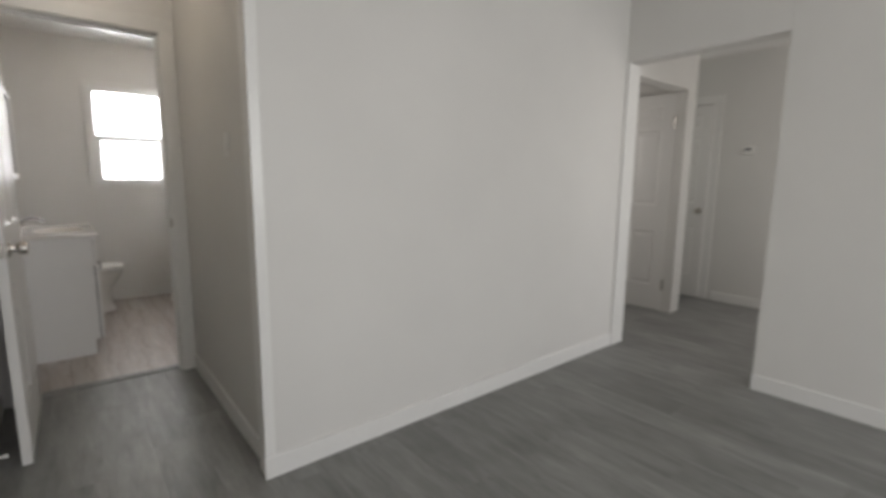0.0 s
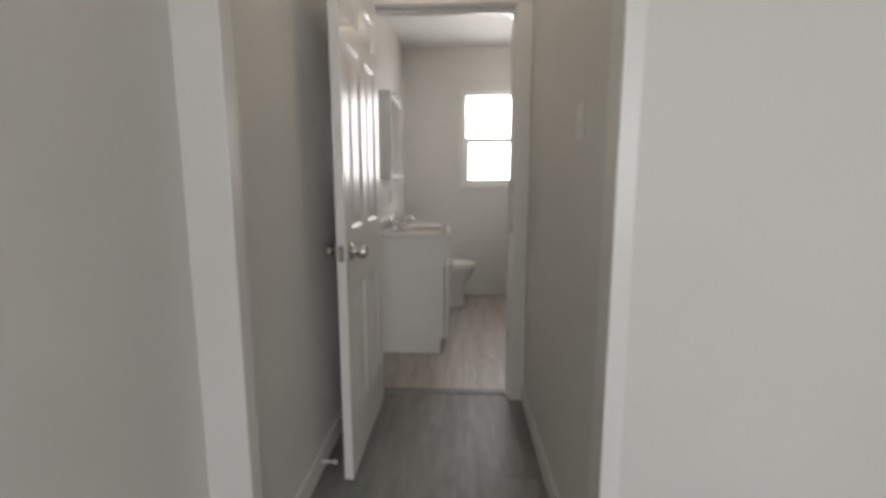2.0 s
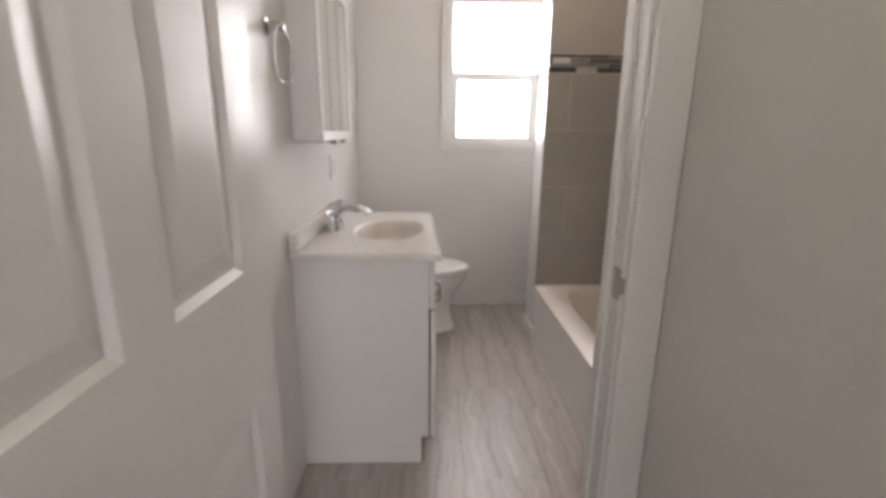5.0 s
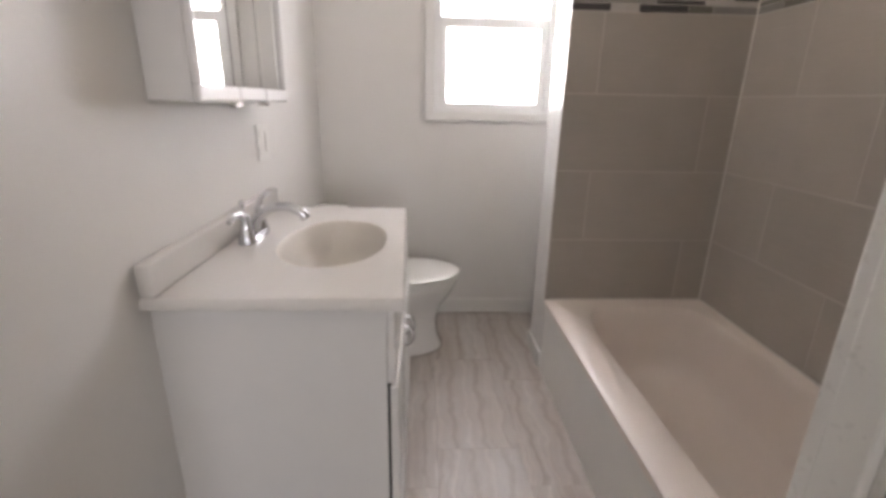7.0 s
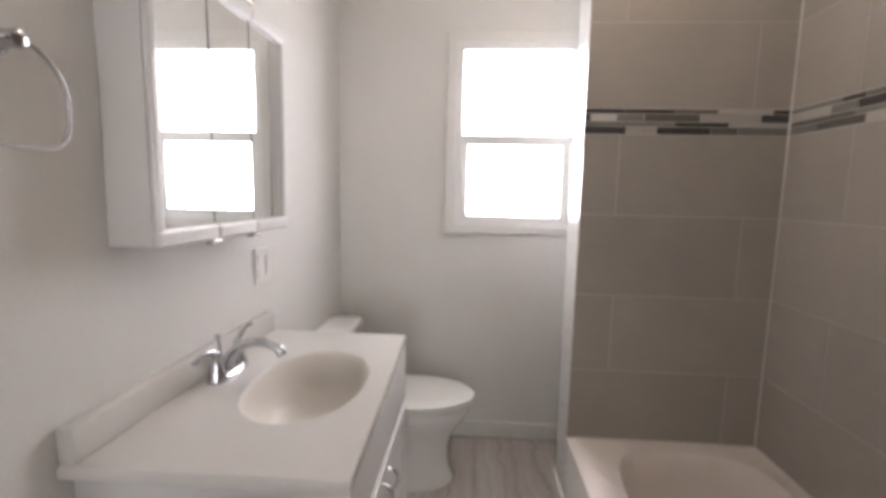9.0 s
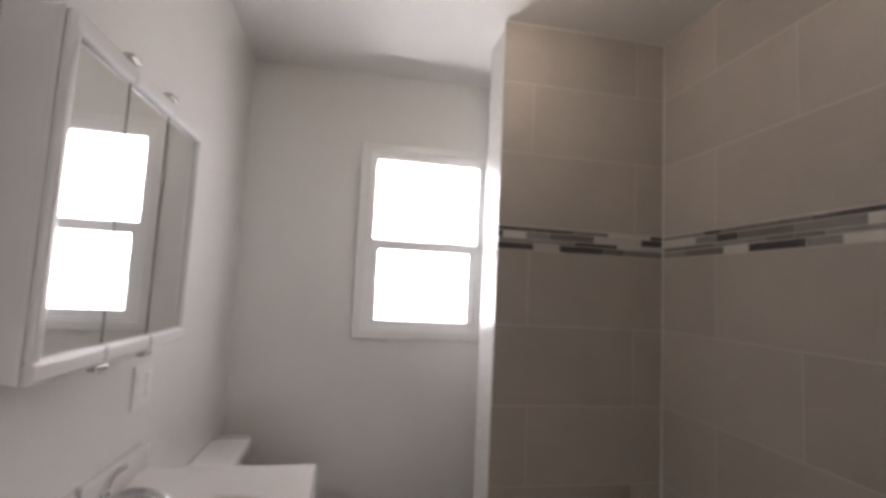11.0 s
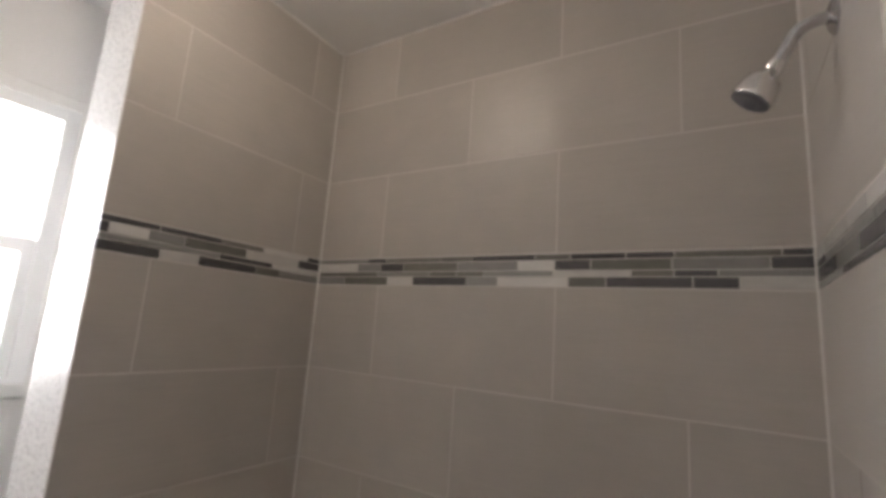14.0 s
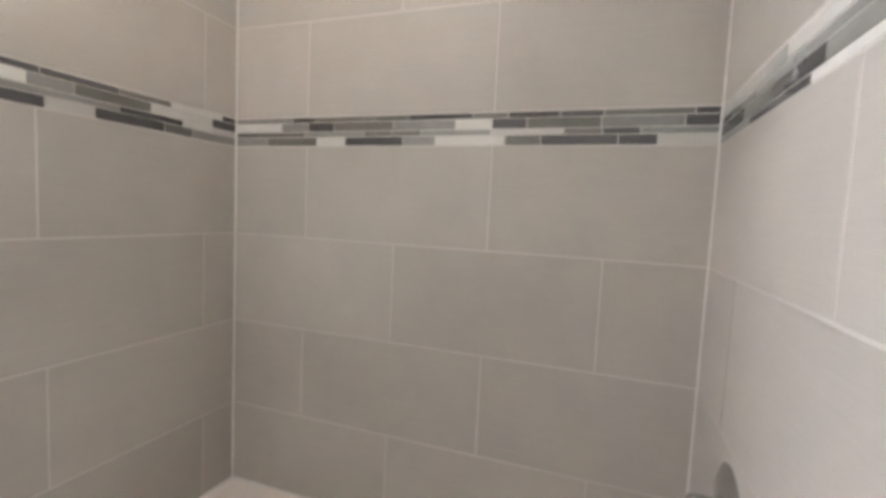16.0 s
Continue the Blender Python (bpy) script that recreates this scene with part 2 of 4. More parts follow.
def single(name, bm, material, label, category, kind="", group="", smooth=None):
    """A thing of one mesh, with its origin at its base."""
    lo = Vector([min(q.co[i] for q in bm.verts) for i in range(3)])
    hi = Vector([max(q.co[i] for q in bm.verts) for i in range(3)])
    base = Vector(((lo.x + hi.x) / 2, (lo.y + hi.y) / 2, lo.z)) if kind != "structure" else Vector((0, 0, 0))
    bmesh.ops.translate(bm, verts=bm.verts[:], vec=-base)
    ob = new(name, mesh_of(name, bm, material, smooth))
    ob.location = base
    OFFSET[ob.name] = base
    return tagged(ob, label, category, group, kind)


def box(bm, x0, x1, y0, y1, z0, z1, bevel=0.0, seg=2):
    r = bmesh.ops.create_cube(bm, size=1.0)
    vs = r["verts"]
    for q in vs:
        q.co = Vector(((x0 + x1) / 2 + q.co.x * (x1 - x0), (y0 + y1) / 2 + q.co.y * (y1 - y0), (z0 + z1) / 2 + q.co.z * (z1 - z0)))
    if bevel:
        es = list({e for q in vs for e in q.link_edges})
        bmesh.ops.bevel(bm, geom=es, offset=bevel, segments=seg, profile=0.5, affect='EDGES')
    return bm


def boxes(rows, bevel=0.0):
    bm = bmesh.new()
    for r in rows:
        box(bm, *r, bevel=bevel)
    return bm


def loft(bm, rings, cap0=True, cap1=True):
    loops = [[bm.verts.new(p) for p in ring] for ring in rings]
    n = len(loops[0])
    for a, b in zip(loops, loops[1:]):
        for i in range(n):
            bm.faces.new((a[i], a[(i + 1) % n], b[(i + 1) % n], b[i]))
    if cap0:
        bm.faces.new(loops[0][::-1])
    if cap1:
        bm.faces.new(loops[-1])
    return bm


def oval(cx, cy, z, rx, ry, p=2.0, n=48):
    out = []
    for i in range(n):
        a = 2 * math.pi * i / n
        ca, sa = math.cos(a), math.sin(a)
        out.append(Vector((cx + rx * math.copysign(abs(ca) ** (2 / p), ca), cy + ry * math.copysign(abs(sa) ** (2 / p), sa), z)))
    return out


def rect_ring(x0, x1, y0, y1, z, like, cx, cy):
    """Points on a rectangle's rim that face the points of another ring, with four of them at its corners."""
    out = []
    for p in like:
        dx, dy = p.x - cx, p.y - cy
        s = min(((x1 - cx) / dx if dx > 1e-6 else (x0 - cx) / dx if dx < -1e-6 else 1e9), ((y1 - cy) / dy if dy > 1e-6 else (y0 - cy) / dy if dy < -1e-6 else 1e9))
        out.append(Vector((cx + dx * s, cy + dy * s, z)))
    for corner in ((x0, y0), (x0, y1), (x1, y0), (x1, y1)):
        k = min(range(len(out)), key=lambda i: (out[i].x - corner[0]) ** 2 + (out[i].y - corner[1]) ** 2)
        out[k] = Vector((*corner, z))
    return out


def tube(bm, pts, radii, n=14):
    rings = []
    pts = [Vector(p) for p in pts]
    if not isinstance(radii, (list, tuple)):
        radii = [radii] * len(pts)
    up = None
    for i, p in enumerate(pts):
        d = (pts[min(i + 1, len(pts) - 1)] - pts[max(i - 1, 0)]).normalized()
        if up is None:
            up = Vector((0, 0, 1)) if abs(d.z) < 0.9 else Vector((1, 0, 0))
        s = d.cross(up).normalized()
        up = s.cross(d).normalized()
        rings.append([p + (s * math.cos(2 * math.pi * k / n) + up * math.sin(2 * math.pi * k / n)) * radii[i] for k in range(n)])
    return loft(bm, rings)


def smooth_line(pts, steps=6):
    """A curve through the given points."""
    pts = [Vector(p) for p in pts]
    out = []
    for i in range(len(pts) - 1):
        p0, p1, p2, p3 = pts[max(i - 1, 0)], pts[i], pts[i + 1], pts[min(i + 2, len(pts) - 1)]
        for k in range(steps):
            u = k / steps
            out.append(0.5 * ((2 * p1) + (p2 - p0) * u + (2 * p0 - 5 * p1 + 4 * p2 - p3) * u * u + (3 * p1 - p0 - 3 * p2 + p3) * u ** 3))
    out.append(pts[-1])
    return out


def lathe(bm, base, axis, profile, n=24):
    """Rings of (distance along the axis, radius)."""
    base, axis = Vector(base), Vector(axis).normalized()
    s = axis.cross(Vector((0, 0, 1)) if abs(axis.z) < 0.9 else Vector((1, 0, 0))).normalized()
    u = s.cross(axis)
    return loft(bm, [[base + axis * d + (s * math.cos(2 * math.pi * k / n) + u * math.sin(2 * math.pi * k / n)) * max(r, 1e-4) for k in range(n)] for d, r in profile])


def structure(name, rows, material, label, category, bevel=0.0):
    return single(name, boxes(rows, bevel), material, label, category, "structure")


# ---- the large structure ----
H = 2.48
XW, XC, XR = -1.82, -0.89, 1.64      # corridor's two sides, living room's far side
YB = -3.145                           # living room's wall with the corridor opening
YD0, YD1 = -1.71, -1.608               # wall of the bathroom door
YN = 0.63                             # bathroom's window wall

structure("wall_west", [(-1.96, XW, -3.09, 0.79, 0, H)], M_bath_wall, "white textured wall of corridor and bathroom", "wall")
structure("wall_return", [(-1.96, -1.73, YB, -3.09, 0, H)], M_return, "glossy white wall end beside the corridor opening", "wall", 0.003)
structure("wall_living_west", [(-1.98, -1.832, -8.1, YB, 0, H)], M_wall, "plain white painted living room wall", "wall")
wall_n = structure("wall_north", [(XW, -1.23, YN, 0.79, 0, H), (-0.59, 0.14, YN, 0.79, 0, H), (-1.23, -0.59, YN, 0.79, 0, 1.155), (-1.23, -0.59, YN, 0.79, 2.07, H)],
                   M_bath_wall, "white textured bathroom wall around the window", "wall")
tub_end = structure("wall_tub_end", [(-0.712, 0.002, 0.010, 0.24, 0, H)], M_edge, "short white partition at the foot of the tub", "wall", 0.004)
tub_long = structure("wall_tub_long", [(0.002, 0.14, YD1, YN, 0, H)], M_grout, "grouted backing wall along the tub", "wall")
tub_head = structure("wall_shower", [(-0.78, 0.002, YD1, -1.4592, 0, H)], M_grout, "grouted backing wall behind the shower head", "wall")
structure("wall_bath_door", [(XW, -1.71, YD0, YD1, 0, H), (-0.952, 0.14, YD0, YD1, 0, H), (-1.71, -0.952, YD0, YD1, 2.05, H)], M_bath_wall, "white wall around the bathroom doorway", "wall")
structure("wall_corridor_east", [(XC, -0.78, -3.02, YD0, 0, H)], M_wall, "plain off-white corridor wall", "wall")
structure("wall_living_north", [(XC, 1.775, YB, -3.02, 0, H)], M_wall, "large plain white living room wall", "wall", 0.004)
structure("wall_living_east", [(XR, 1.775, -8.1, -4.085, 0, H), (XR, 1.775, -4.085, YB, 2.04, H)], M_wall, "white wall with an open doorway to the hall", "wall", 0.004)
structure("wall_living_south", [(-1.98, -1.3, -8.2, -8.06, 0, H), (0.9, 1.775, -8.2, -8.06, 0, H), (-1.3, 0.9, -8.2, -8.06, 0, 0.8), (-1.3, 0.9, -8.2, -8.06, 2.1, H)], M_wall, "plain white wall with a window opening", "wall")
structure("wall_hall_north", [(1.775, 2.02, -3.03, -2.92, 0, H), (2.86, 3.05, -3.03, -2.92, 0, H), (2.02, 2.86, -3.03, -2.92, 2.03, H), (2.93, 3.05, -2.92, -1.8, 0, H), (1.775, 3.74, -1.8, -1.7, 0, H), (1.66, 1.775, -3.02, -1.7, 0, H)], M_wall, "plain off-white hall wall", "wall")
structure("wall_hall_east", [(3.74, 3.86, -5.2, -1.7, 0, H)], M_wall, "plain off-white end wall of the hall", "wall")
# opening cut only for the added hall fill
structure("wall_hall_south", [(1.775, 2.2, -5.32, -5.2, 0, H), (3.4, 3.86, -5.32, -5.2, 0, H), (2.2, 3.4, -5.32, -5.2, 0, 0.9), (2.2, 3.4, -5.32, -5.2, 2.1, H)], M_wall, "plain off-white hall wall", "wall")
structure("ceiling", [(-1.98, 1.775, -8.2, 0.79, H, H + 0.1), (1.775, 3.86, -5.32, -1.7, H, H + 0.1)], M_ceil, "plain white textured ceiling", "ceiling")
floor = structure("floor", [(-1.98, 1.775, -8.2, YD1 - 0.02, -0.12, -0.006), (1.775, 3.86, -5.32, YD1 - 0.02, -0.12, -0.006)], M_gap, "grey wood-look plank floor", "floor")
bath_floor = structure("floor_bathroom", [(-1.96, 0.14, YD1 - 0.02, 0.79, -0.12, -0.004)], M_gap, "beige stone-look vinyl floor with wavy veins", "floor")
structure("threshold", [(-1.70, -0.974, -1.662, -1.606, -0.004, 0.008)], M_plank, "grey transition strip in the bathroom doorway", "threshold", 0.003)
structure("backdrop", [(-3.2, 1.4, 1.5, 1.52, -0.4, 3.6)], M_sky, "bright white overcast sky outside", "sky")


# baseboards, with an eased top edge
def baseboard(x0, x1, y0, y1, h=0.095):
    return single("baseboard", boxes([(x0, x1, y0, y1, 0, h)], 0.004), M_trim, "white painted wooden baseboard", "baseboard", "structure")


T = 0.013
baseboard(-0.93, XR, YB - T, YB)
baseboard(XR - T, XR, -8.06, -4.085)
baseboard(XC - T, XC, -3.06, YD0 - 0.018)
baseboard(XW, XW + T, -3.09, YD0 - 0.018)
baseboard(-1.832, -1.832 + T, -8.06, YB)
baseboard(XW, -0.40, YN - T, YN, 0.09)
baseboard(-0.712 - T, -0.712, 0.012, 0.24, 0.085)
baseboard(3.74 - T, 3.74, -5.2, -3.06)
baseboard(1.775, 3.74, -5.2, -5.2 + T)

# corridor opening: lining board and narrow corner trim
structure("trim_corridor_lining", [(-0.922, XC, YB, -3.06, 0, H)], M_trim, "white painted lining board of the corridor opening", "trim", 0.003)
structure("trim_corridor_edge", [(-0.925, -0.882, YB - 0.008, YB, 0, H)], M_trim, "narrow white corner trim", "trim", 0.003)
structure("trim_hall_opening", [(XR, 1.79, YB - 0.02, YB, 0, 2.04)], M_trim, "white painted lining of the hall opening", "trim", 0.004)


def casing(x0, x1, top, y, out, w, wl=None):
    """Flat door casing round an opening on a wall that runs along x."""
    wl = w if wl is None else wl
    a, b = (y - out, y) if out > 0 else (y, y - out)
    return [(x0 - wl, x0, a, b, 0, top), (x1, x1 + w, a, b, 0, top), (x0 - wl, x1 + w, a, b, top, top + w)]


structure("trim_bath_door_casing", casing(-1.70, -0.968, 2.045, YD0, 0.016, 0.077, 0.08), M_trim, "white painted casing of the bathroom doorway", "trim", 0.004)
structure("trim_bath_door_casing_inside", [(-0.954, -0.895, YD1, YD1 + 0.008, 0, 2.05), (-1.77, -1.708, YD1, YD1 + 0.008, 0, 2.05), (-1.77, -0.895, YD1, YD1 + 0.008, 2.05, 2.115)], M_trim, "white painted casing inside the bathroom", "trim", 0.004)
jamb = structure("door_frame", [(-0.974, -0.952, YD0, YD1, 0, 2.05), (-1.71, -1.70, YD0, YD1, 0, 2.05), (-1.70, -0.974, YD0, YD1, 2.04, 2.05),
                                (-0.984, -0.974, YD0 + 0.045, YD0 + 0.08, 0, 2.04), (-1.70, -0.984, YD0 + 0.045, YD0 + 0.08, 2.023, 2.04)], M_trim, "white painted jamb with a door stop strip", "door frame", 0.002)
part("strike_plate", boxes([(-0.9765, -0.9735, YD0 + 0.004, YD0 + 0.036, 0.912, 0.978), (-0.9775, -0.9655, YD0 - 0.004, YD0 + 0.006, 0.928, 0.962)], 0.0012), M_nickel, jamb, "satin nickel strike plate")


# ---- bathroom window ----
win = thing("window_1", (-0.92, YN, 1.11), "white double-hung window with frosted bright panes", "window", kind="structure")
cas = part("window_casing", boxes([(-1.268, -1.222, YN - 0.018, YN, 1.112, 2.115), (-0.601, -0.555, YN - 0.018, YN, 1.112, 2.115), (-1.226, -0.597, YN - 0.0175, YN, 2.068, 2.115), (-1.226, -0.597, YN - 0.0175, YN, 1.112, 1.158)], 0.005), M_trim, win)
part("window_frame", boxes([(-1.232, -1.187, YN - 0.014, YN + 0.09, 1.150, 2.075), (-0.647, -0.588, YN - 0.014, YN + 0.09, 1.150, 2.075), (-1.192, -0.642, YN - 0.0135, YN + 0.0895, 2.024, 2.075), (-1.192, -0.642, YN - 0.0135, YN + 0.0895, 1.150, 1.173)], 0.003), M_vinyl_frame, win)
low = part("lower_sash", boxes([(-1.194, -1.155, YN + 0.001, YN + 0.035, 1.166, 1.610), (-0.680, -0.640, YN + 0.001, YN + 0.035, 1.166, 1.610), (-1.160, -0.675, YN + 0.0015, YN + 0.0345, 1.166, 1.207), (-1.160, -0.675, YN + 0.0015, YN + 0.0345, 1.564, 1.610)], 0.003), M_vinyl_frame, win)
part("pane", boxes([(-1.157, -0.678, YN + 0.010, YN + 0.015, 1.205, 1.566)]), M_glass, low).visible_shadow = False
up_ = part("upper_sash", boxes([(-1.195, -1.184, YN + 0.04, YN + 0.07, 1.575, 2.030), (-0.650, -0.640, YN + 0.04, YN + 0.07, 1.575, 2.030), (-1.190, -0.645, YN + 0.0405, YN + 0.0695, 1.575, 1.622), (-1.190, -0.645, YN + 0.0405, YN + 0.0695, 2.020, 2.030)], 0.001), M_vinyl_frame, win)
part("pane", boxes([(-1.185, -0.649, YN + 0.045, YN + 0.050, 1.621, 2.021)]), M_glass, up_).visible_shadow = False
bm = boxes([(-0.945, -0.895, YN + 0.006, YN + 0.03, 1.610, 1.617)], 0.002)
lathe(bm, (-0.92, YN + 0.014, 1.617), (0, 0, 1), [(0, 0.008), (0.006, 0.008), (0.008, 0.005)], 12)
part("sash_latch", bm, M_vinyl_frame, low, "small white sash latch")


# ---- bathroom door, open against the corridor wall ----
DW, DH, DT = 0.718, 2.02, 0.035
door = new("door_1")
door.matrix_world = pose(-1.658, YD0 - 0.016, 0.012, 0, 0, 179.4)
OFFSET[door.name] = Vector((0, 0, 0))
tagged(door, "white six-panel door standing open, glossy paint", "door", kind="structure")


def panel_door(parent, dw, dh, dt):
    """Leaf in its own axes: the hinge edge at y 0, the latch edge at y dw, the faces at x 0 and x dt; six raised panels a side."""
    st, mu = 0.105, 0.095
    pw = (dw - 2 * st - mu) / 2
    cols = [(st, st + pw), (st + pw + mu, dw - st)]
    rows_ = [(0.235, 0.755), (1.0, 1.69), (1.775, 1.915)]
    bm = bmesh.new()
    xs = [0, st, st + pw, st + pw + mu, dw - st, dw]
    zs = [0] + [q for r in rows_ for q in r] + [dh]
    for i in range(5):
        for k in range(7):
            if i in (1, 3) and k in (1, 3, 5):
                continue
            box(bm, 0, dt, xs[i], xs[i + 1], zs[k], zs[k + 1])
    bmesh.ops.remove_doubles(bm, verts=bm.verts[:], dist=1e-5)
    part("leaf", bm, M_door, parent)
    for y0, y1 in cols:
        for z0, z1 in rows_:
            bm = bmesh.new()
            for s in (1, -1):
                face = dt if s > 0 else 0.0
                ring = lambda inset, depth: [Vector((face - s * depth, y, z)) for y, z in ((y0 + inset, z0 + inset), (y1 - inset, z0 + inset), (y1 - inset, z1 - inset), (y0 + inset, z1 - inset))]
                loft(bm, [ring(0, 0), ring(0.012, 0.009), ring(0.02, 0.009), ring(0.05, 0.002)], cap0=False)
            part("panel", bm, M_door, parent)


panel_door(door, DW, DH, DT)


def door_knob(parent, y, z, dt, material=None):
    for s, x in ((1, dt), (-1, 0.0)):
        bm = bmesh.new()
        lathe(bm, (x, y, z), (s, 0, 0), [(0, 0.033), (0.004, 0.033), (0.009, 0.028), (0.012, 0.014), (0.026, 0.012), (0.03, 0.019), (0.036, 0.0255), (0.05, 0.027), (0.06, 0.0245), (0.063, 0.018), (0.061, 0.0)], 28)
        part("door_knob", bm, material or M_nickel, parent, "satin nickel round knob", smooth=40)


door_knob(door, DW - 0.062, 0.915, DT)
part("latch_plate", boxes([(0.006, 0.029, DW - 0.001, DW + 0.0015, 0.885, 0.945)], 0.0005), M_nickel, door, "satin nickel latch plate")
part("latch_bolt", boxes([(0.012, 0.023, DW, DW + 0.009, 0.905, 0.925)], 0.002), M_nickel, door)
for z in (0.2, 1.0, 1.8):
    bm = bmesh.new()
    lathe(bm, (DT + 0.004, -0.004, z - 0.045), (0, 0, 1), [(0, 0.006), (0.09, 0.006)], 12)
    part("hinge", bm, M_nickel, door, smooth=40)

bm = bmesh.new()
lathe(bm, (XW + T, -2.39, 0.052), (1, 0, 0), [(0, 0.012), (0.003, 0.012), (0.006, 0.006), (0.05, 0.005), (0.051, 0.009), (0.062, 0.009)], 14)
single("door_stop", bm, M_plastic, "white rod door stop screwed to the baseboard", "door stop", smooth=40)


# light switch in the corridor
sw = thing("light_switch", (XC - 0.004, -2.723, 1.316), "white light switch plate on the corridor wall", "switch")
part("plate", boxes([(XC - 0.006, XC, -2.757, -2.689, 1.316, 1.420)], 0.002), M_plastic, sw)
bm = boxes([(XC - 0.008, XC - 0.005, -2.741, -2.707, 1.338, 1.398)], 0.001)
box(bm, XC - 0.013, XC - 0.006, -2.738, -2.710, 1.341, 1.368, 0.002)
part("rocker", bm, M_plastic, sw)
for z in (1.327, 1.409):
    bm = bmesh.new()
    lathe(bm, (XC - 0.006, -2.724, z), (-1, 0, 0), [(0, 0.003), (0.001, 0.0028), (0.0015, 0.0015)], 10)
    part("screw", bm, M_plastic, sw)


# ---- vanity ----
van = thing("vanity_cabinet", (-1.60, -0.68, 0), "white bathroom vanity cabinet with two doors", "cabinet")
VX, VY0, VY1, VZ = -1.352, -1.042, -0.285, 0.818
for y0 in (VY0, VY1 - 0.016):
    part("side_panel", boxes([(XW + 0.001, VX, y0, y0 + 0.016, 0.112, VZ), (XW + 0.001, VX - 0.028, y0, y0 + 0.016, 0.0, 0.112)]), M_cab, van)
part("toe_kick", boxes([(VX - 0.044, VX - 0.030, VY0 + 0.016, VY1 - 0.016, 0.0, 0.104)]), M_cab, van)
part("bottom_panel", boxes([(XW + 0.01, VX - 0.002, VY0 + 0.016, VY1 - 0.016, 0.105, 0.12)]), M_cab, van)
part("back_panel", boxes([(XW + 0.001, XW + 0.009, VY0 + 0.016, VY1 - 0.016, 0.0, VZ)]), M_cab, van)
part("face_frame", boxes([(VX - 0.020, VX - 0.002, VY0 + 0.016, VY0 + 0.04, 0.12, VZ), (VX - 0.020, VX - 0.002, VY1 - 0.04, VY1 - 0.016, 0.12, VZ), (VX - 0.020, VX - 0.002, VY0 + 0.04, VY1 - 0.04, 0.61, VZ), (VX - 0.020, VX - 0.002, VY0 + 0.04, VY1 - 0.04, 0.12, 0.14)]), M_cab, van)


def shaker(name, y0, y1, z0, z1, x):
    fr = 0.05
    d = part(name, boxes([(x, x + 0.019, y0, y0 + fr, z0, z1), (x, x + 0.019, y1 - fr, y1, z0, z1), (x, x + 0.019, y0 + fr, y1 - fr, z0, z0 + fr), (x, x + 0.019, y0 + fr, y1 - fr, z1 - fr, z1)], 0.0025), M_cab, van)
    part("door_panel", boxes([(x + 0.002, x + 0.011, y0 + fr, y1 - fr, z0 + fr, z1 - fr)]), M_cab, d)
    return d


def pull(parent, y, z0, z1, x):
    bm = bmesh.new()
    tube(bm, smooth_line([(x, y, z0), (x + 0.014, y, z0 + 0.004), (x + 0.024, y, z0 + 0.016), (x + 0.026, y, (z0 + z1) / 2), (x + 0.024, y, z1 - 0.016), (x + 0.014, y, z1 - 0.004), (x, y, z1)], 4), 0.0045, 10)
    part("pull_handle", bm, M_chrome, parent, "chrome arched pull", smooth=50)


DX = VX + 0.006
ymid = (VY0 + VY1) / 2
dl = shaker("cabinet_door", VY0 + 0.001, ymid - 0.002, 0.112, 0.622, DX)
dr = shaker("cabinet_door", ymid + 0.002, VY1 - 0.001, 0.112, 0.622, DX)
pull(dl, ymid - 0.035, 0.53, 0.59, DX + 0.018)
pull(dr, ymid + 0.035, 0.53, 0.59, DX + 0.018)
# dark strip fills the gap behind the door with painted shade
part("cabinet_gap_shade", boxes([(VX + 0.0005, VX + 0.0055, VY0 + 0.003, VY0 + 0.03, 0.115, 0.618)]), M_gap, van, "dark strip painted as shade behind the cabinet door")
part("drawer_front", boxes([(VX, VX + 0.020, VY0 + 0.001, VY1 - 0.001, 0.630, VZ - 0.010)], 0.005), M_cab, van)

# counter with the moulded oval bowl
top = thing("sink", (-1.58, -0.65, 0.818), "white cultured marble vanity top with an oval basin", "sink")
CX0, CX1, CY0, CY1 = XW + 0.001, -1.322, -1.073, -0.270
bx, by = -1.518, -0.680
bm = bmesh.new()
lip = oval(bx, by, 0.843, 0.142, 0.218, 2.1, 64)
rings = [rect_ring(CX0, CX1, CY0, CY1, 0.818, lip, bx, by), rect_ring(CX0, CX1, CY0, CY1, 0.837, lip, bx, by), rect_ring(CX0 + 0.003, CX1 - 0.005, CY0 + 0.005, CY1 - 0.005, 0.843, lip, bx, by), lip]
loft(bm, rings, cap0=False, cap1=False)
for q in bm.verts:                    # the top sits a little out of square to the wall
    q.co.x -= 0.022 * (q.co.y + 0.675) / 0.81 * (q.co.x - CX0) / (CX1 - CX0) if q.co.x > bx + 0.15 else 0.0
part("counter", bm, M_marble, top, smooth=40)
bm = bmesh.new()
rings = [lip]
for f, dz in ((0.97, 0.004), (0.93, 0.014), (0.88, 0.032), (0.80, 0.06), (0.68, 0.088), (0.5, 0.108), (0.28, 0.118), (0.1, 0.121)):
    rings.append(oval(bx, by, 0.843 - dz, 0.142 * f, 0.218 * f, 2.1, 64))
loft(bm, rings, cap0=False)
part("basin", bm, M_bowl, top, "cream oval basin", smooth=40)
part("backsplash", boxes([(CX0, CX0 + 0.033, CY0 + 0.002, CY1, 0.843, 0.911)], 0.006), M_marble, top, smooth=40)
bm = bmesh.new()
lathe(bm, (bx, by, 0.7205), (0, 0, 1), [(0, 0.022), (0.003, 0.022), (0.005, 0.016), (0.004, 0.0)], 20)
part("drain", bm, M_chrome, top, "chrome drain", smooth=40)

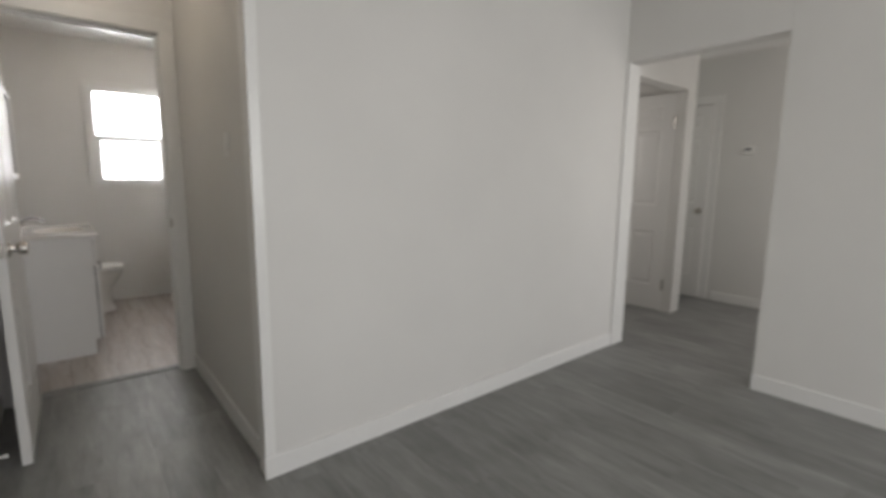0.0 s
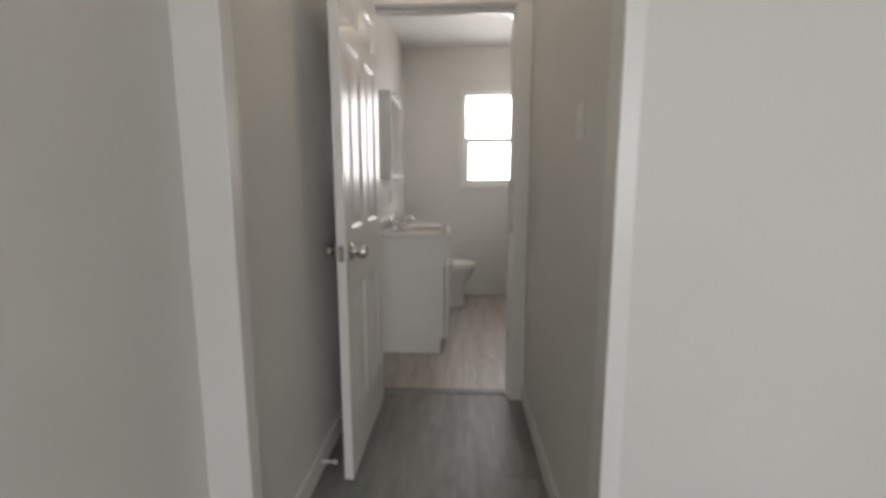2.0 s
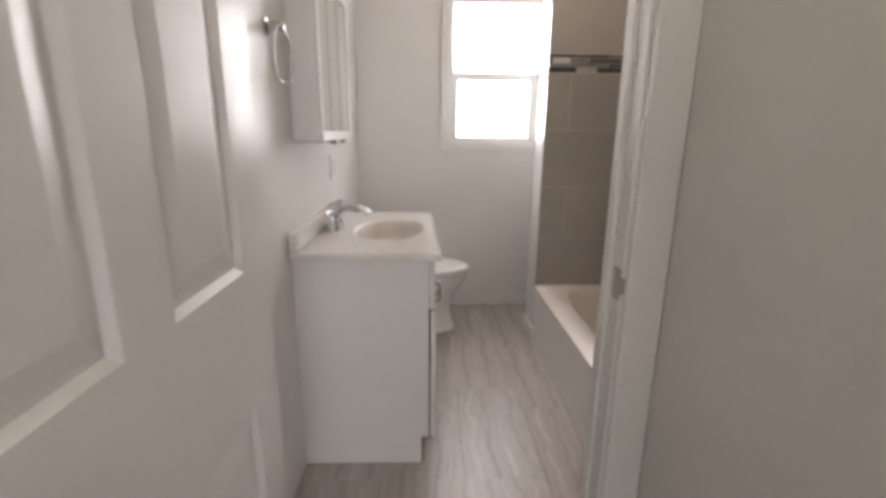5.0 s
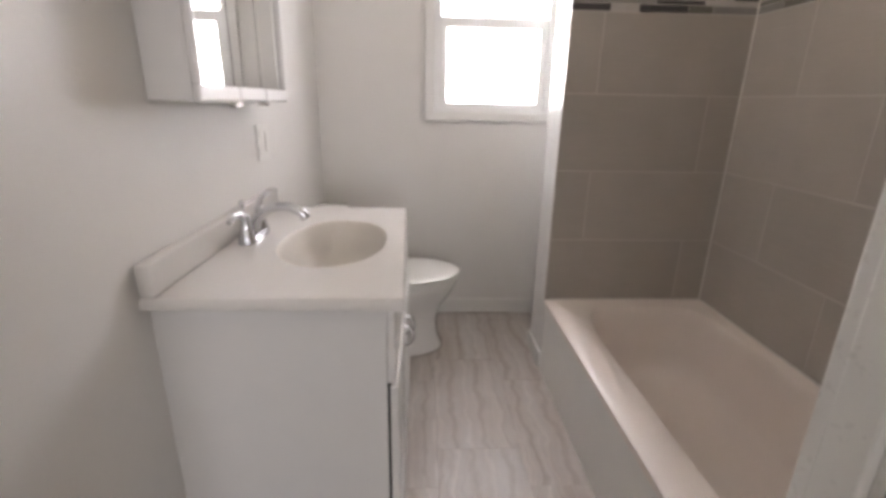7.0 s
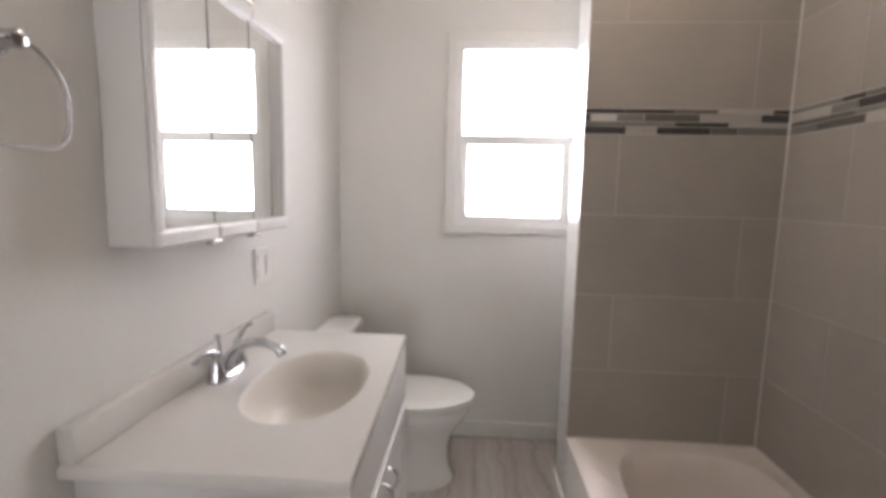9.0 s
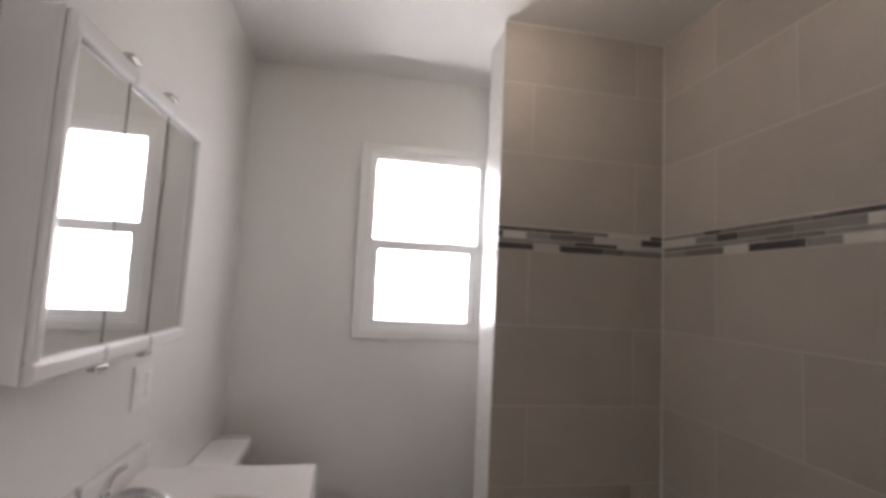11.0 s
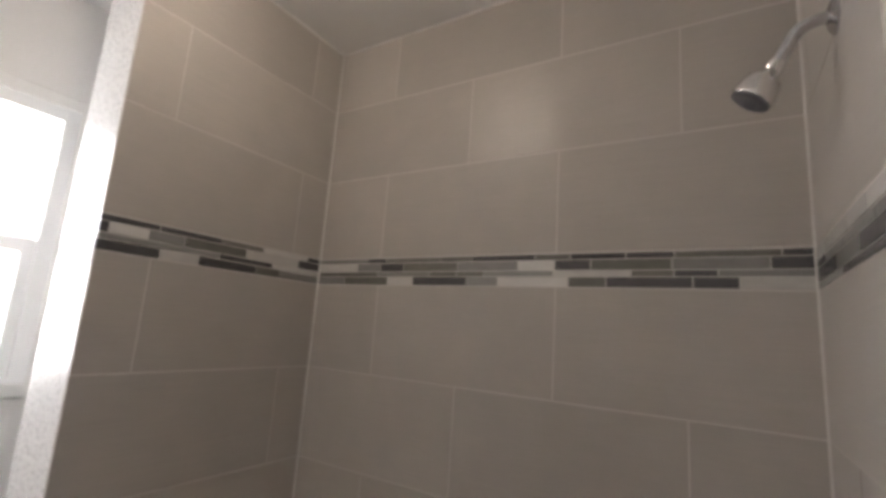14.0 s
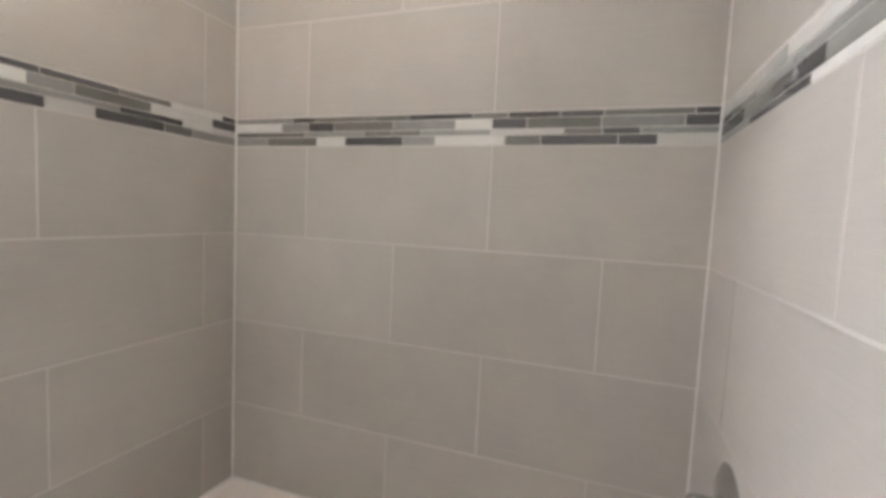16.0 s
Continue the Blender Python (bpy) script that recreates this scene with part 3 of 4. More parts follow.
# chrome faucet with two levers
fx, by = -1.742, -0.655
fau = thing("faucet", (fx, by, 0.843), "chrome two-handle bathroom faucet with a curved spout", "faucet")
bm = bmesh.new()
loft(bm, [oval(fx, by, 0.843, 0.027, 0.078, 3.0, 32), oval(fx, by, 0.850, 0.027, 0.078, 3.0, 32), oval(fx, by, 0.855, 0.025, 0.075, 3.0, 32), oval(fx, by, 0.859, 0.020, 0.068, 2.6, 32), oval(fx, by, 0.862, 0.010, 0.050, 2.2, 32)])
part("base", bm, M_chrome, fau, smooth=70)
bm = bmesh.new()
sp = smooth_line([(fx, by, 0.857), (fx + 0.004, by, 0.880), (fx + 0.020, by, 0.904), (fx + 0.055, by, 0.926), (fx + 0.095, by, 0.930), (fx + 0.130, by, 0.917), (fx + 0.141, by, 0.905)], 5)
tube(bm, sp, [0.018 - 0.0055 * min(1, i / 14) for i in range(len(sp))], 18)
part("spout", bm, M_chrome, fau, smooth=50)
bm = bmesh.new()
lathe(bm, sp[-1], (sp[-1] - sp[-2]).normalized(), [(-0.004, 0.0135), (0.006, 0.0138), (0.009, 0.012), (0.008, 0.008), (0.003, 0.0)], 18)
part("aerator", bm, M_chrome, fau, smooth=40)
LEVERS = {-1: [(0, 0, 0.911), (-0.006, 0.022, 0.924), (-0.010, 0.050, 0.925), (-0.010, 0.076, 0.916)],
          1: [(0, 0, 0.908), (0.000, 0.012, 0.926), (0.004, 0.030, 0.943), (0.012, 0.052, 0.947)]}
for s in (-1, 1):
    hy = by + s * 0.052
    bm = bmesh.new()
    lathe(bm, (fx, hy, 0.852), (0, 0, 1), [(0, 0.023), (0.008, 0.022), (0.022, 0.017), (0.045, 0.012), (0.056, 0.0125), (0.064, 0.012), (0.069, 0.007)], 20)
    hnd = part("handle", bm, M_chrome, fau, smooth=50)
    bm = bmesh.new()
    lv = smooth_line([(fx + dx, hy + s * dy, z) for dx, dy, z in LEVERS[s]], 4)
    tube(bm, lv, [0.0095 - 0.003 * i / len(lv) for i in range(len(lv))], 12)
    part("lever", bm, M_chrome, hnd, smooth=50)
bm = bmesh.new()
tube(bm, [(fx - 0.014, by, 0.858), (fx - 0.024, by, 0.930)], [0.003, 0.003], 10)
lathe(bm, (fx - 0.0235, by, 0.926), Vector((-0.14, 0, 1)).normalized(), [(0, 0.003), (0.004, 0.005), (0.018, 0.0075), (0.021, 0.003)], 12)
part("lift_rod", bm, M_chrome, fau, smooth=50)


# ---- mirrored medicine cabinet ----
med = thing("medicine_cabinet", (-1.77, -0.622, 1.199), "white three-door mirrored medicine cabinet on the wall", "cabinet")
MX, MY0, MY1, MZ0, MZ1 = -1.719, -0.931, -0.314, 1.200, 1.799
part("body", boxes([(XW + 0.001, MX - 0.020, MY0 + 0.004, MY1 - 0.004, MZ0 + 0.003, MZ1 - 0.003)], 0.002), M_cab, med)
cuts = [MY0, -0.718, -0.526, MY1]
for i in range(3):
    y0, y1 = cuts[i] + 0.0015, cuts[i + 1] - 0.0015
    fl = 0.020 if i == 0 else 0.0005
    fr = 0.020 if i == 2 else 0.0005
    d = part("mirror_door", boxes([(MX - 0.019, MX - 0.010, y0, y1, MZ0 + 0.002, MZ1 - 0.002)], 0.001), M_cab, med)
    part("mirror", boxes([(MX - 0.010, MX - 0.007, y0 + fl, y1 - fr, MZ0 + 0.034, MZ1 - 0.034)]), M_mirror, d, "silvered mirror pane")
    if i < 2:
        # dark strip stands in for the shade between neighbouring mirror doors
        part("mirror_gap_shade", boxes([(MX - 0.010, MX - 0.0062, y1 - 0.0002, y1 + 0.0028, MZ0 + 0.040, MZ1 - 0.040)]), M_gap, d, "dark strip painted as shade between mirror doors")
    for z0 in (MZ0, MZ1 - 0.040):
        part("rail", boxes([(MX - 0.010, MX + 0.006, y0, y1, z0, z0 + 0.036)], 0.007), M_cab, d)
    if i != 1:
        ys_ = y0 if i == 0 else y1 - 0.022
        part("stile", boxes([(MX - 0.010, MX + 0.006, ys_, ys_ + 0.022, MZ0 + 0.034, MZ1 - 0.034)], 0.006), M_cab, d)
    if i < 2:
        part("finger_pull", boxes([(MX - 0.010, MX + 0.009, y1 - 0.034, y1 + 0.004, MZ0 - 0.010, MZ0 + 0.001)], 0.002), M_nickel, d, "small dull metal finger pull")
        part("finger_pull", boxes([(MX - 0.010, MX + 0.009, y1 - 0.034, y1 + 0.004, MZ1 - 0.001, MZ1 + 0.010)], 0.002), M_nickel, d, "small dull metal finger pull")

# towel ring
ring = thing("towel_ring", (XW, -1.118, 1.524), "chrome towel ring on the bathroom wall", "towel ring")
bm = bmesh.new()
lathe(bm, (XW, -1.118, 1.526), (1, 0, 0), [(0, 0.026), (0.006, 0.026), (0.012, 0.016), (0.03, 0.013), (0.05, 0.014), (0.054, 0.008)], 20)
part("post", bm, M_chrome, ring, smooth=40)
bm = bmesh.new()
RC, RR = Vector((XW + 0.042, -1.118, 1.446)), 0.080
loop = []
for a in range(56):
    u = 2 * math.pi * a / 56
    cy_, cz_ = math.cos(u), math.sin(u)
    p_ = 2.0 if cz_ > 0 else 3.4
    k_ = (abs(cy_) ** p_ + abs(cz_) ** p_) ** (-1 / p_)
    loop.append(RC + Vector((0, RR * cy_ * k_, RR * cz_ * k_ * (1.0 if cz_ > 0 else 0.92))))
tube(bm, loop + loop[:2], 0.0038, 10)
part("ring", bm, M_chrome, ring, smooth=60)

# outlet beside the cabinet
out = thing("outlet", (XW, -0.23, 1.01), "white double wall plate with outlet and switch", "outlet")
part("plate", boxes([(XW, XW + 0.006, -0.345, -0.230, 1.01, 1.127)], 0.002), M_plastic, out)
for z in (1.043, 1.094):
    part("socket", boxes([(XW + 0.005, XW + 0.008, -0.332, -0.300, z - 0.014, z + 0.014)], 0.002), M_plastic, out)
part("rocker", boxes([(XW + 0.005, XW + 0.009, -0.276, -0.243, 1.036, 1.101)], 0.002), M_plastic, out)


# ---- toilet ----
toi = thing("toilet", (-1.45, 0.235, 0), "white porcelain toilet with closed lid", "toilet")
ty = 0.235


def egg(x0, x1, hw, z, n=48):
    """Elongated outline: blunt at the back x0, round at the front x1."""
    out_, c_ = [], x0 + (x1 - x0) * 0.45
    for i in range(n):
        a = 2 * math.pi * i / n
        ca, sa = math.cos(a), math.sin(a)
        rx = (x1 - c_) if ca > 0 else (c_ - x0)
        p = 2.0 if ca > 0 else 2.8
        out_.append(Vector((c_ + rx * math.copysign(abs(ca) ** (2 / p), ca), ty + hw * math.copysign(abs(sa) ** (2 / p), sa), z)))
    return out_


bm = bmesh.new()
loft(bm, [egg(-1.70, -1.178, 0.128, 0.0), egg(-1.70, -1.178, 0.128, 0.018), egg(-1.70, -1.184, 0.123, 0.03), egg(-1.69, -1.20, 0.110, 0.07), egg(-1.68, -1.207, 0.104, 0.12), egg(-1.67, -1.205, 0.104, 0.17), egg(-1.66, -1.192, 0.113, 0.215), egg(-1.645, -1.168, 0.130, 0.255), egg(-1.63, -1.138, 0.150, 0.295), egg(-1.61, -1.114, 0.170, 0.34), egg(-1.60, -1.105, 0.178, 0.375), egg(-1.60, -1.11, 0.174, 0.382)])
part("bowl", bm, M_porc, toi, smooth=60)
bm = bmesh.new()
loft(bm, [egg(-1.585, -1.106, 0.174, 0.384), egg(-1.585, -1.100, 0.179, 0.389), egg(-1.585, -1.102, 0.177, 0.397), egg(-1.585, -1.110, 0.170, 0.399)])
part("seat", bm, M_plastic, toi, smooth=50)
bm = bmesh.new()
loft(bm, [egg(-1.59, -1.106, 0.174, 0.405), egg(-1.59, -1.095, 0.184, 0.408), egg(-1.59, -1.093, 0.185, 0.416), egg(-1.588, -1.104, 0.176, 0.423), egg(-1.56, -1.16, 0.13, 0.428), egg(-1.50, -1.26, 0.06, 0.429)])
part("lid", bm, M_plastic, toi, smooth=35)
for sy in (-0.075, 0.075):
    bm = bmesh.new()
    lathe(bm, (-1.592, ty + sy - 0.02, 0.402), (0, 1, 0), [(0, 0.012), (0.04, 0.012)], 14)
    part("lid_hinge", bm, M_plastic, toi, smooth=40)
tank = part("tank", loft(bmesh.new(), [oval(-1.733, ty, 0.36, 0.075, 0.185, 7, 48), oval(-1.733, ty, 0.40, 0.080, 0.195, 7, 48), oval(-1.733, ty, 0.665, 0.083, 0.205, 7, 48)]), M_porc, toi, smooth=50)
part("tank_lid", loft(bmesh.new(), [oval(-1.731, ty, 0.665, 0.086, 0.215, 7, 48), oval(-1.731, ty, 0.69, 0.088, 0.217, 7, 48), oval(-1.731, ty, 0.703, 0.080, 0.207, 7, 48), oval(-1.731, ty, 0.706, 0.06, 0.15, 5, 48)]), M_porc, toi, smooth=50)
bm = bmesh.new()
lathe(bm, (-1.652, 0.09, 0.62), (1, 0, 0), [(0, 0.012), (0.008, 0.012), (0.012, 0.008)], 16)
tube(bm, [(-1.643, 0.09, 0.62), (-1.636, 0.05, 0.615), (-1.636, 0.025, 0.612)], 0.006, 10)
part("flush_lever", bm, M_chrome, toi, "chrome flush lever", smooth=50)
bm = bmesh.new()
lathe(bm, (-1.40, 0.125, 0.0), (0, 0, 1), [(0, 0.014), (0.012, 0.014), (0.022, 0.006)], 14)
part("bolt_cap", bm, M_plastic, toi, smooth=40)


# ---- tub ----
tub = thing("bathtub", (-0.36, -0.735, 0), "cream enamelled alcove bathtub with white apron", "bathtub")
TX0, TX1, TY0, TY1, TZ = -0.722, -0.001, -1.456, -0.001, 0.362
cx, cy = -0.322, -0.728
rim = oval(cx, cy, TZ, 0.282, 0.66, 4.6, 72)
bm = bmesh.new()
rings = [rect_ring(TX0 + 0.002, TX1, TY0, TY1, TZ - 0.03, rim, cx, cy), rect_ring(TX0, TX1, TY0, TY1, TZ - 0.004, rim, cx, cy), rect_ring(TX0 + 0.004, TX1, TY0, TY1, TZ, rim, cx, cy), rim]
for f, g, dz, p in ((0.975, 0.985, 0.006, 5), (0.955, 0.972, 0.025, 5), (0.93, 0.95, 0.10, 4.8), (0.90, 0.92, 0.20, 4.4), (0.86, 0.885, 0.25, 4), (0.76, 0.82, 0.275, 3.6), (0.5, 0.6, 0.283, 3), (0.1, 0.2, 0.286, 2.5)):
    rings.append(oval(cx, cy, TZ - dz, 0.282 * f, 0.66 * g, p, 72))
loft(bm, rings, cap0=False)
part("basin", bm, M_tub, tub, smooth=45)
part("apron", boxes([(TX0 + 0.006, TX0 + 0.03, TY0, TY1, 0.0, TZ - 0.024)], 0.003), M_apron, tub, "white tub apron")
bm = bmesh.new()
lathe(bm, (cx, TY0 + 0.22, TZ - 0.284), (0, 0, 1), [(0, 0.03), (0.003, 0.03), (0.005, 0.02), (0.004, 0.0)], 20)
part("drain", bm, M_chrome, tub, smooth=40)

# shower head and valve on the head wall
YS = -1.457
sh = thing("shower_fixture", (-0.342, YS, 1.949), "chrome shower head with a dark spray face", "shower head")
bm = bmesh.new()
lathe(bm, (-0.342, YS, 1.949), (0, 1, 0), [(0, 0.030), (0.003, 0.030), (0.009, 0.022), (0.012, 0.012)], 24)
part("flange", bm, M_chrome, sh, smooth=40)
bm = bmesh.new()
tube(bm, smooth_line([(-0.342, YS, 1.949), (-0.342, YS + 0.03, 1.948), (-0.342, YS + 0.052, 1.934), (-0.342, YS + 0.066, 1.910), (-0.342, YS + 0.083, 1.884)], 5), 0.0105, 16)
part("arm", bm, M_chrome, sh, smooth=50)
ax = Vector((0, 0.55, -0.835)).normalized()
b0 = Vector((-0.342, YS + 0.079, 1.889))
bm = bmesh.new()
lathe(bm, b0, ax, [(0, 0.0125), (0.017, 0.0135), (0.019, 0.0115), (0.026, 0.015), (0.037, 0.027), (0.05, 0.031), (0.068, 0.0335), (0.073, 0.032)], 28)
head = part("head", bm, M_satin, sh, smooth=50)
bm = bmesh.new()
lathe(bm, b0 + ax * 0.070, ax, [(0, 0.031), (0.006, 0.0305), (0.008, 0.024), (0.008, 0.0)], 28)
for k in range(18):
    a = k * 2 * math.pi / (6 if k < 6 else 12)
    r = 0.011 if k < 6 else 0.021
    s_ = ax.cross(Vector((1, 0, 0))).normalized()
    lathe(bm, b0 + ax * 0.077 + Vector((1, 0, 0)) * r * math.cos(a) + s_ * r * math.sin(a), ax, [(0, 0.0022), (0.003, 0.0018)], 6)
part("spray_face", bm, M_dark, head, "dark grey rubber spray face")
val = thing("shower_valve", (-0.345, YS, 0.838), "chrome round shower valve on the tiled wall", "valve")
bm = bmesh.new()
lathe(bm, (-0.345, YS, 0.838), (0, 1, 0), [(0, 0.085), (0.003, 0.085), (0.010, 0.07), (0.014, 0.03), (0.02, 0.026)], 36)
part("escutcheon", bm, M_chrome, val, smooth=40)
bm = bmesh.new()
lathe(bm, (-0.345, YS + 0.018, 0.838), (0, 1, 0), [(0, 0.02), (0.03, 0.022), (0.045, 0.02), (0.05, 0.012)], 20)
tube(bm, [(-0.345, YS + 0.045, 0.838), (-0.345, YS + 0.055, 0.793), (-0.345, YS + 0.06, 0.768)], [0.010, 0.008, 0.006], 12)
part("handle", bm, M_chrome, val, smooth=50)

# flush ceiling lamps: the bathroom's, and an unseen one added to brighten the corridor
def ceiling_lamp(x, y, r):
    lamp = thing("ceiling_lamp", (x, y, H), "white flush ceiling lamp giving warm light; the corridor's is added", "ceiling lamp", "flush ceiling lamps")
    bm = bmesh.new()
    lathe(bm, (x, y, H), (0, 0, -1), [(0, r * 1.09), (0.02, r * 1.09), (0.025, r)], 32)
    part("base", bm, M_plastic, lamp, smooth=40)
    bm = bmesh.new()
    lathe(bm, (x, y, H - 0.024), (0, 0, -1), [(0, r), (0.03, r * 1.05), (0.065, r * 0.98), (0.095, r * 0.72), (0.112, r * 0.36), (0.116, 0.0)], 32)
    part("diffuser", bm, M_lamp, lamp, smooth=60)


ceiling_lamp(-0.80, -0.46, 0.065)
# corridor lamp is not seen, added as warm fill
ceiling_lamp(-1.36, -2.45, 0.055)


# ---- the hall beyond the living room ----
structure("trim_hall_door_casing", casing(2.02, 2.86, 2.03, -3.03, 0.012, 0.07, 0.03), M_wall, "white painted casing of a hall doorway", "trim", 0.003)
d2 = new("door_2")
d2.matrix_world = pose(2.852, -2.945, 0.01, 0, 0, 4)
OFFSET[d2.name] = Vector((0, 0, 0))
tagged(d2, "white panelled hall door standing open inward", "door", kind="structure")
panel_door(d2, 0.76, 2.01, 0.035)
for z in (0.25, 1.75):
    bm = bmesh.new()
    lathe(bm, (-0.006, -0.006, z - 0.05), (0, 0, 1), [(0, 0.011), (0.10, 0.011)], 12)
    part("hinge", bm, M_nickel, d2, "dark metal hinge", smooth=40)
d3 = new("door_3")
d3.matrix_world = pose(3.70, -2.94, 0.01, 0, 0, 0)
OFFSET[d3.name] = Vector((0, 0, 0))
tagged(d3, "closed white panelled door at the end of the hall", "door", kind="structure")
panel_door(d3, 0.72, 2.0, 0.035)
door_knob(d3, 0.06, 0.92, 0.035)
structure("trim_end_door_casing", [(3.725, 3.74, -3.02, -2.94, 0, 2.02), (3.725, 3.74, -2.22, -2.14, 0, 2.02), (3.725, 3.74, -3.02, -2.14, 2.02, 2.10)], M_trim, "white painted casing of the end door", "trim", 0.003)
th = thing("thermostat", (3.73, -3.28, 1.5), "small pale thermostat on the hall wall", "thermostat")
part("case", boxes([(3.718, 3.74, -3.33, -3.23, 1.50, 1.58)], 0.004), M_plastic, th)
part("display", boxes([(3.716, 3.719, -3.30, -3.25, 1.54, 1.565)], 0.0005), M_gap, th)


# ---- floor planks, vinyl tiles, wall tiles: pieces last ----
def piece(name, me, parent, loc):
    ob = new(name, me)
    ob.parent = parent
    ob.location = Vector(loc) - OFFSET.get(parent.name, Vector((0, 0, 0)))
    return ob


SHARED = {}


def slab(dx, dy, dz, bevel, material):
    """A mesh shared by all pieces of one size; its origin in the middle."""
    key = (round(dx, 4), round(dy, 4), round(dz, 4), material.name)
    if key not in SHARED:
        bm = bmesh.new()
        box(bm, -dx / 2, dx / 2, -dy / 2, dy / 2, -dz / 2, dz / 2, bevel, 1)
        SHARED[key] = mesh_of("piece", bm, material)
    return SHARED[key]


rng = random.Random(7)
PW, PL = 0.182, 1.22
x, col = -1.98, 0
while x < 3.86:
    w = min(PW, 3.86 - x)
    y_start = -8.05 if x < 1.7 else -5.2
    y = y_start - rng.random() * PL
    y_end = YD0 + 0.06 if -1.75 < x + w / 2 < -0.9 else (YD0 if x < -0.9 else -1.75)
    while y < y_end:
        a, b = max(y, y_start), min(y + PL, y_end)
        if b - a > 0.03:
            piece("plank", slab(w - 0.0004, b - a - 0.0004, 0.006, 0.0004, M_plank), floor, (x + w / 2, (a + b) / 2, -0.003))
        y += PL
    x += PW
    col += 1
x = -1.83
col = 0
while x < 0.0:
    w = min(0.305, 0.012 - x)
    y = YD1 - 0.005 - (0.305 if col % 2 else 0.13)
    while y < YN:
        a, b = max(y, YD1 - 0.005), min(y + 0.61, YN)
        if b - a > 0.02:
            piece("vinyl_tile", slab(w - 0.0008, b - a - 0.0008, 0.004, 0.0005, M_vinyl), bath_floor, (x + w / 2, (a + b) / 2, -0.002))
        y += 0.61
    x += 0.305
    col += 1

ROWS = [(0.352, 0.645), (0.645, 0.945), (0.945, 1.250), (1.250, 1.546), (1.640, 1.937), (1.937, 2.228), (2.228, 2.479)]
G = 0.0045
LONG = [[-0.607, -1.212], [-0.287, -0.900], [-0.607, -1.212], [-0.287, -0.900], [-0.287, -0.900], [-0.607, -1.212], [-0.287, -0.900]]
ENDW = [[-0.130], [-0.577], [-0.130], [-0.590], [-0.130], [-0.590], [-0.130]]
HEAD = [[-0.24], [-0.65], [-0.24], [-0.65], [-0.55], [-0.055, -0.662], [-0.55]]
structure("grout_tub_end", [(-0.7205, 0.002, 0.002, 0.010, 0.34, H)], M_grout, "pale grout bed of the tub's end wall", "grout")
for (z0, z1), jl, je, jh in zip(ROWS, LONG, ENDW, HEAD):
    zc, dz = (z0 + z1) / 2, z1 - z0 - G
    ys = [0.0] + jl + [-1.457]
    for a, b in zip(ys, ys[1:]):
        piece("tile", slab(0.010, a - b - G, dz, 0.001, M_tile), tub_long, (0.006, (a + b) / 2, zc))
    xs = [0.0] + je + [-0.722]
    for a, b in zip(xs, xs[1:]):
        piece("tile", slab(a - b - G, 0.010, dz, 0.001, M_tile), tub_end, ((a + b) / 2, 0.006, zc))
    xs = [0.0] + jh + [-0.78]
    for a, b in zip(xs, xs[1:]):
        piece("tile", slab(a - b - G, 0.010, dz, 0.001, M_tile), tub_head, ((a + b) / 2, -1.463, zc))

# white caulk beads in the corners, along the ceiling and on the tub's rim
for wall, rows_ in ((tub_long, [(-0.0042, 0.002, -0.0042, 0.002, 0.358, H)]), (tub_head, [(-0.0042, 0.002, -1.459, -1.4535, 0.358, H)]),
                    (tub_end, [(-0.722, -0.0042, -0.003, 0.002, H - 0.006, H)]), (tub_long, [(-0.003, 0.002, -1.4535, -0.0042, H - 0.006, H)]),
                    (tub_end, [(-0.7, -0.0042, -0.005, 0.002, 0.360, 0.367)]), (tub_long, [(-0.005, 0.002, -1.4535, -0.0042, 0.360, 0.367)]), (tub_head, [(-0.7, -0.0042, -1.459, -1.453, 0.360, 0.367)])):
    part("caulk_bead", boxes(rows_, 0.002), M_caulk, wall, "white caulk bead")

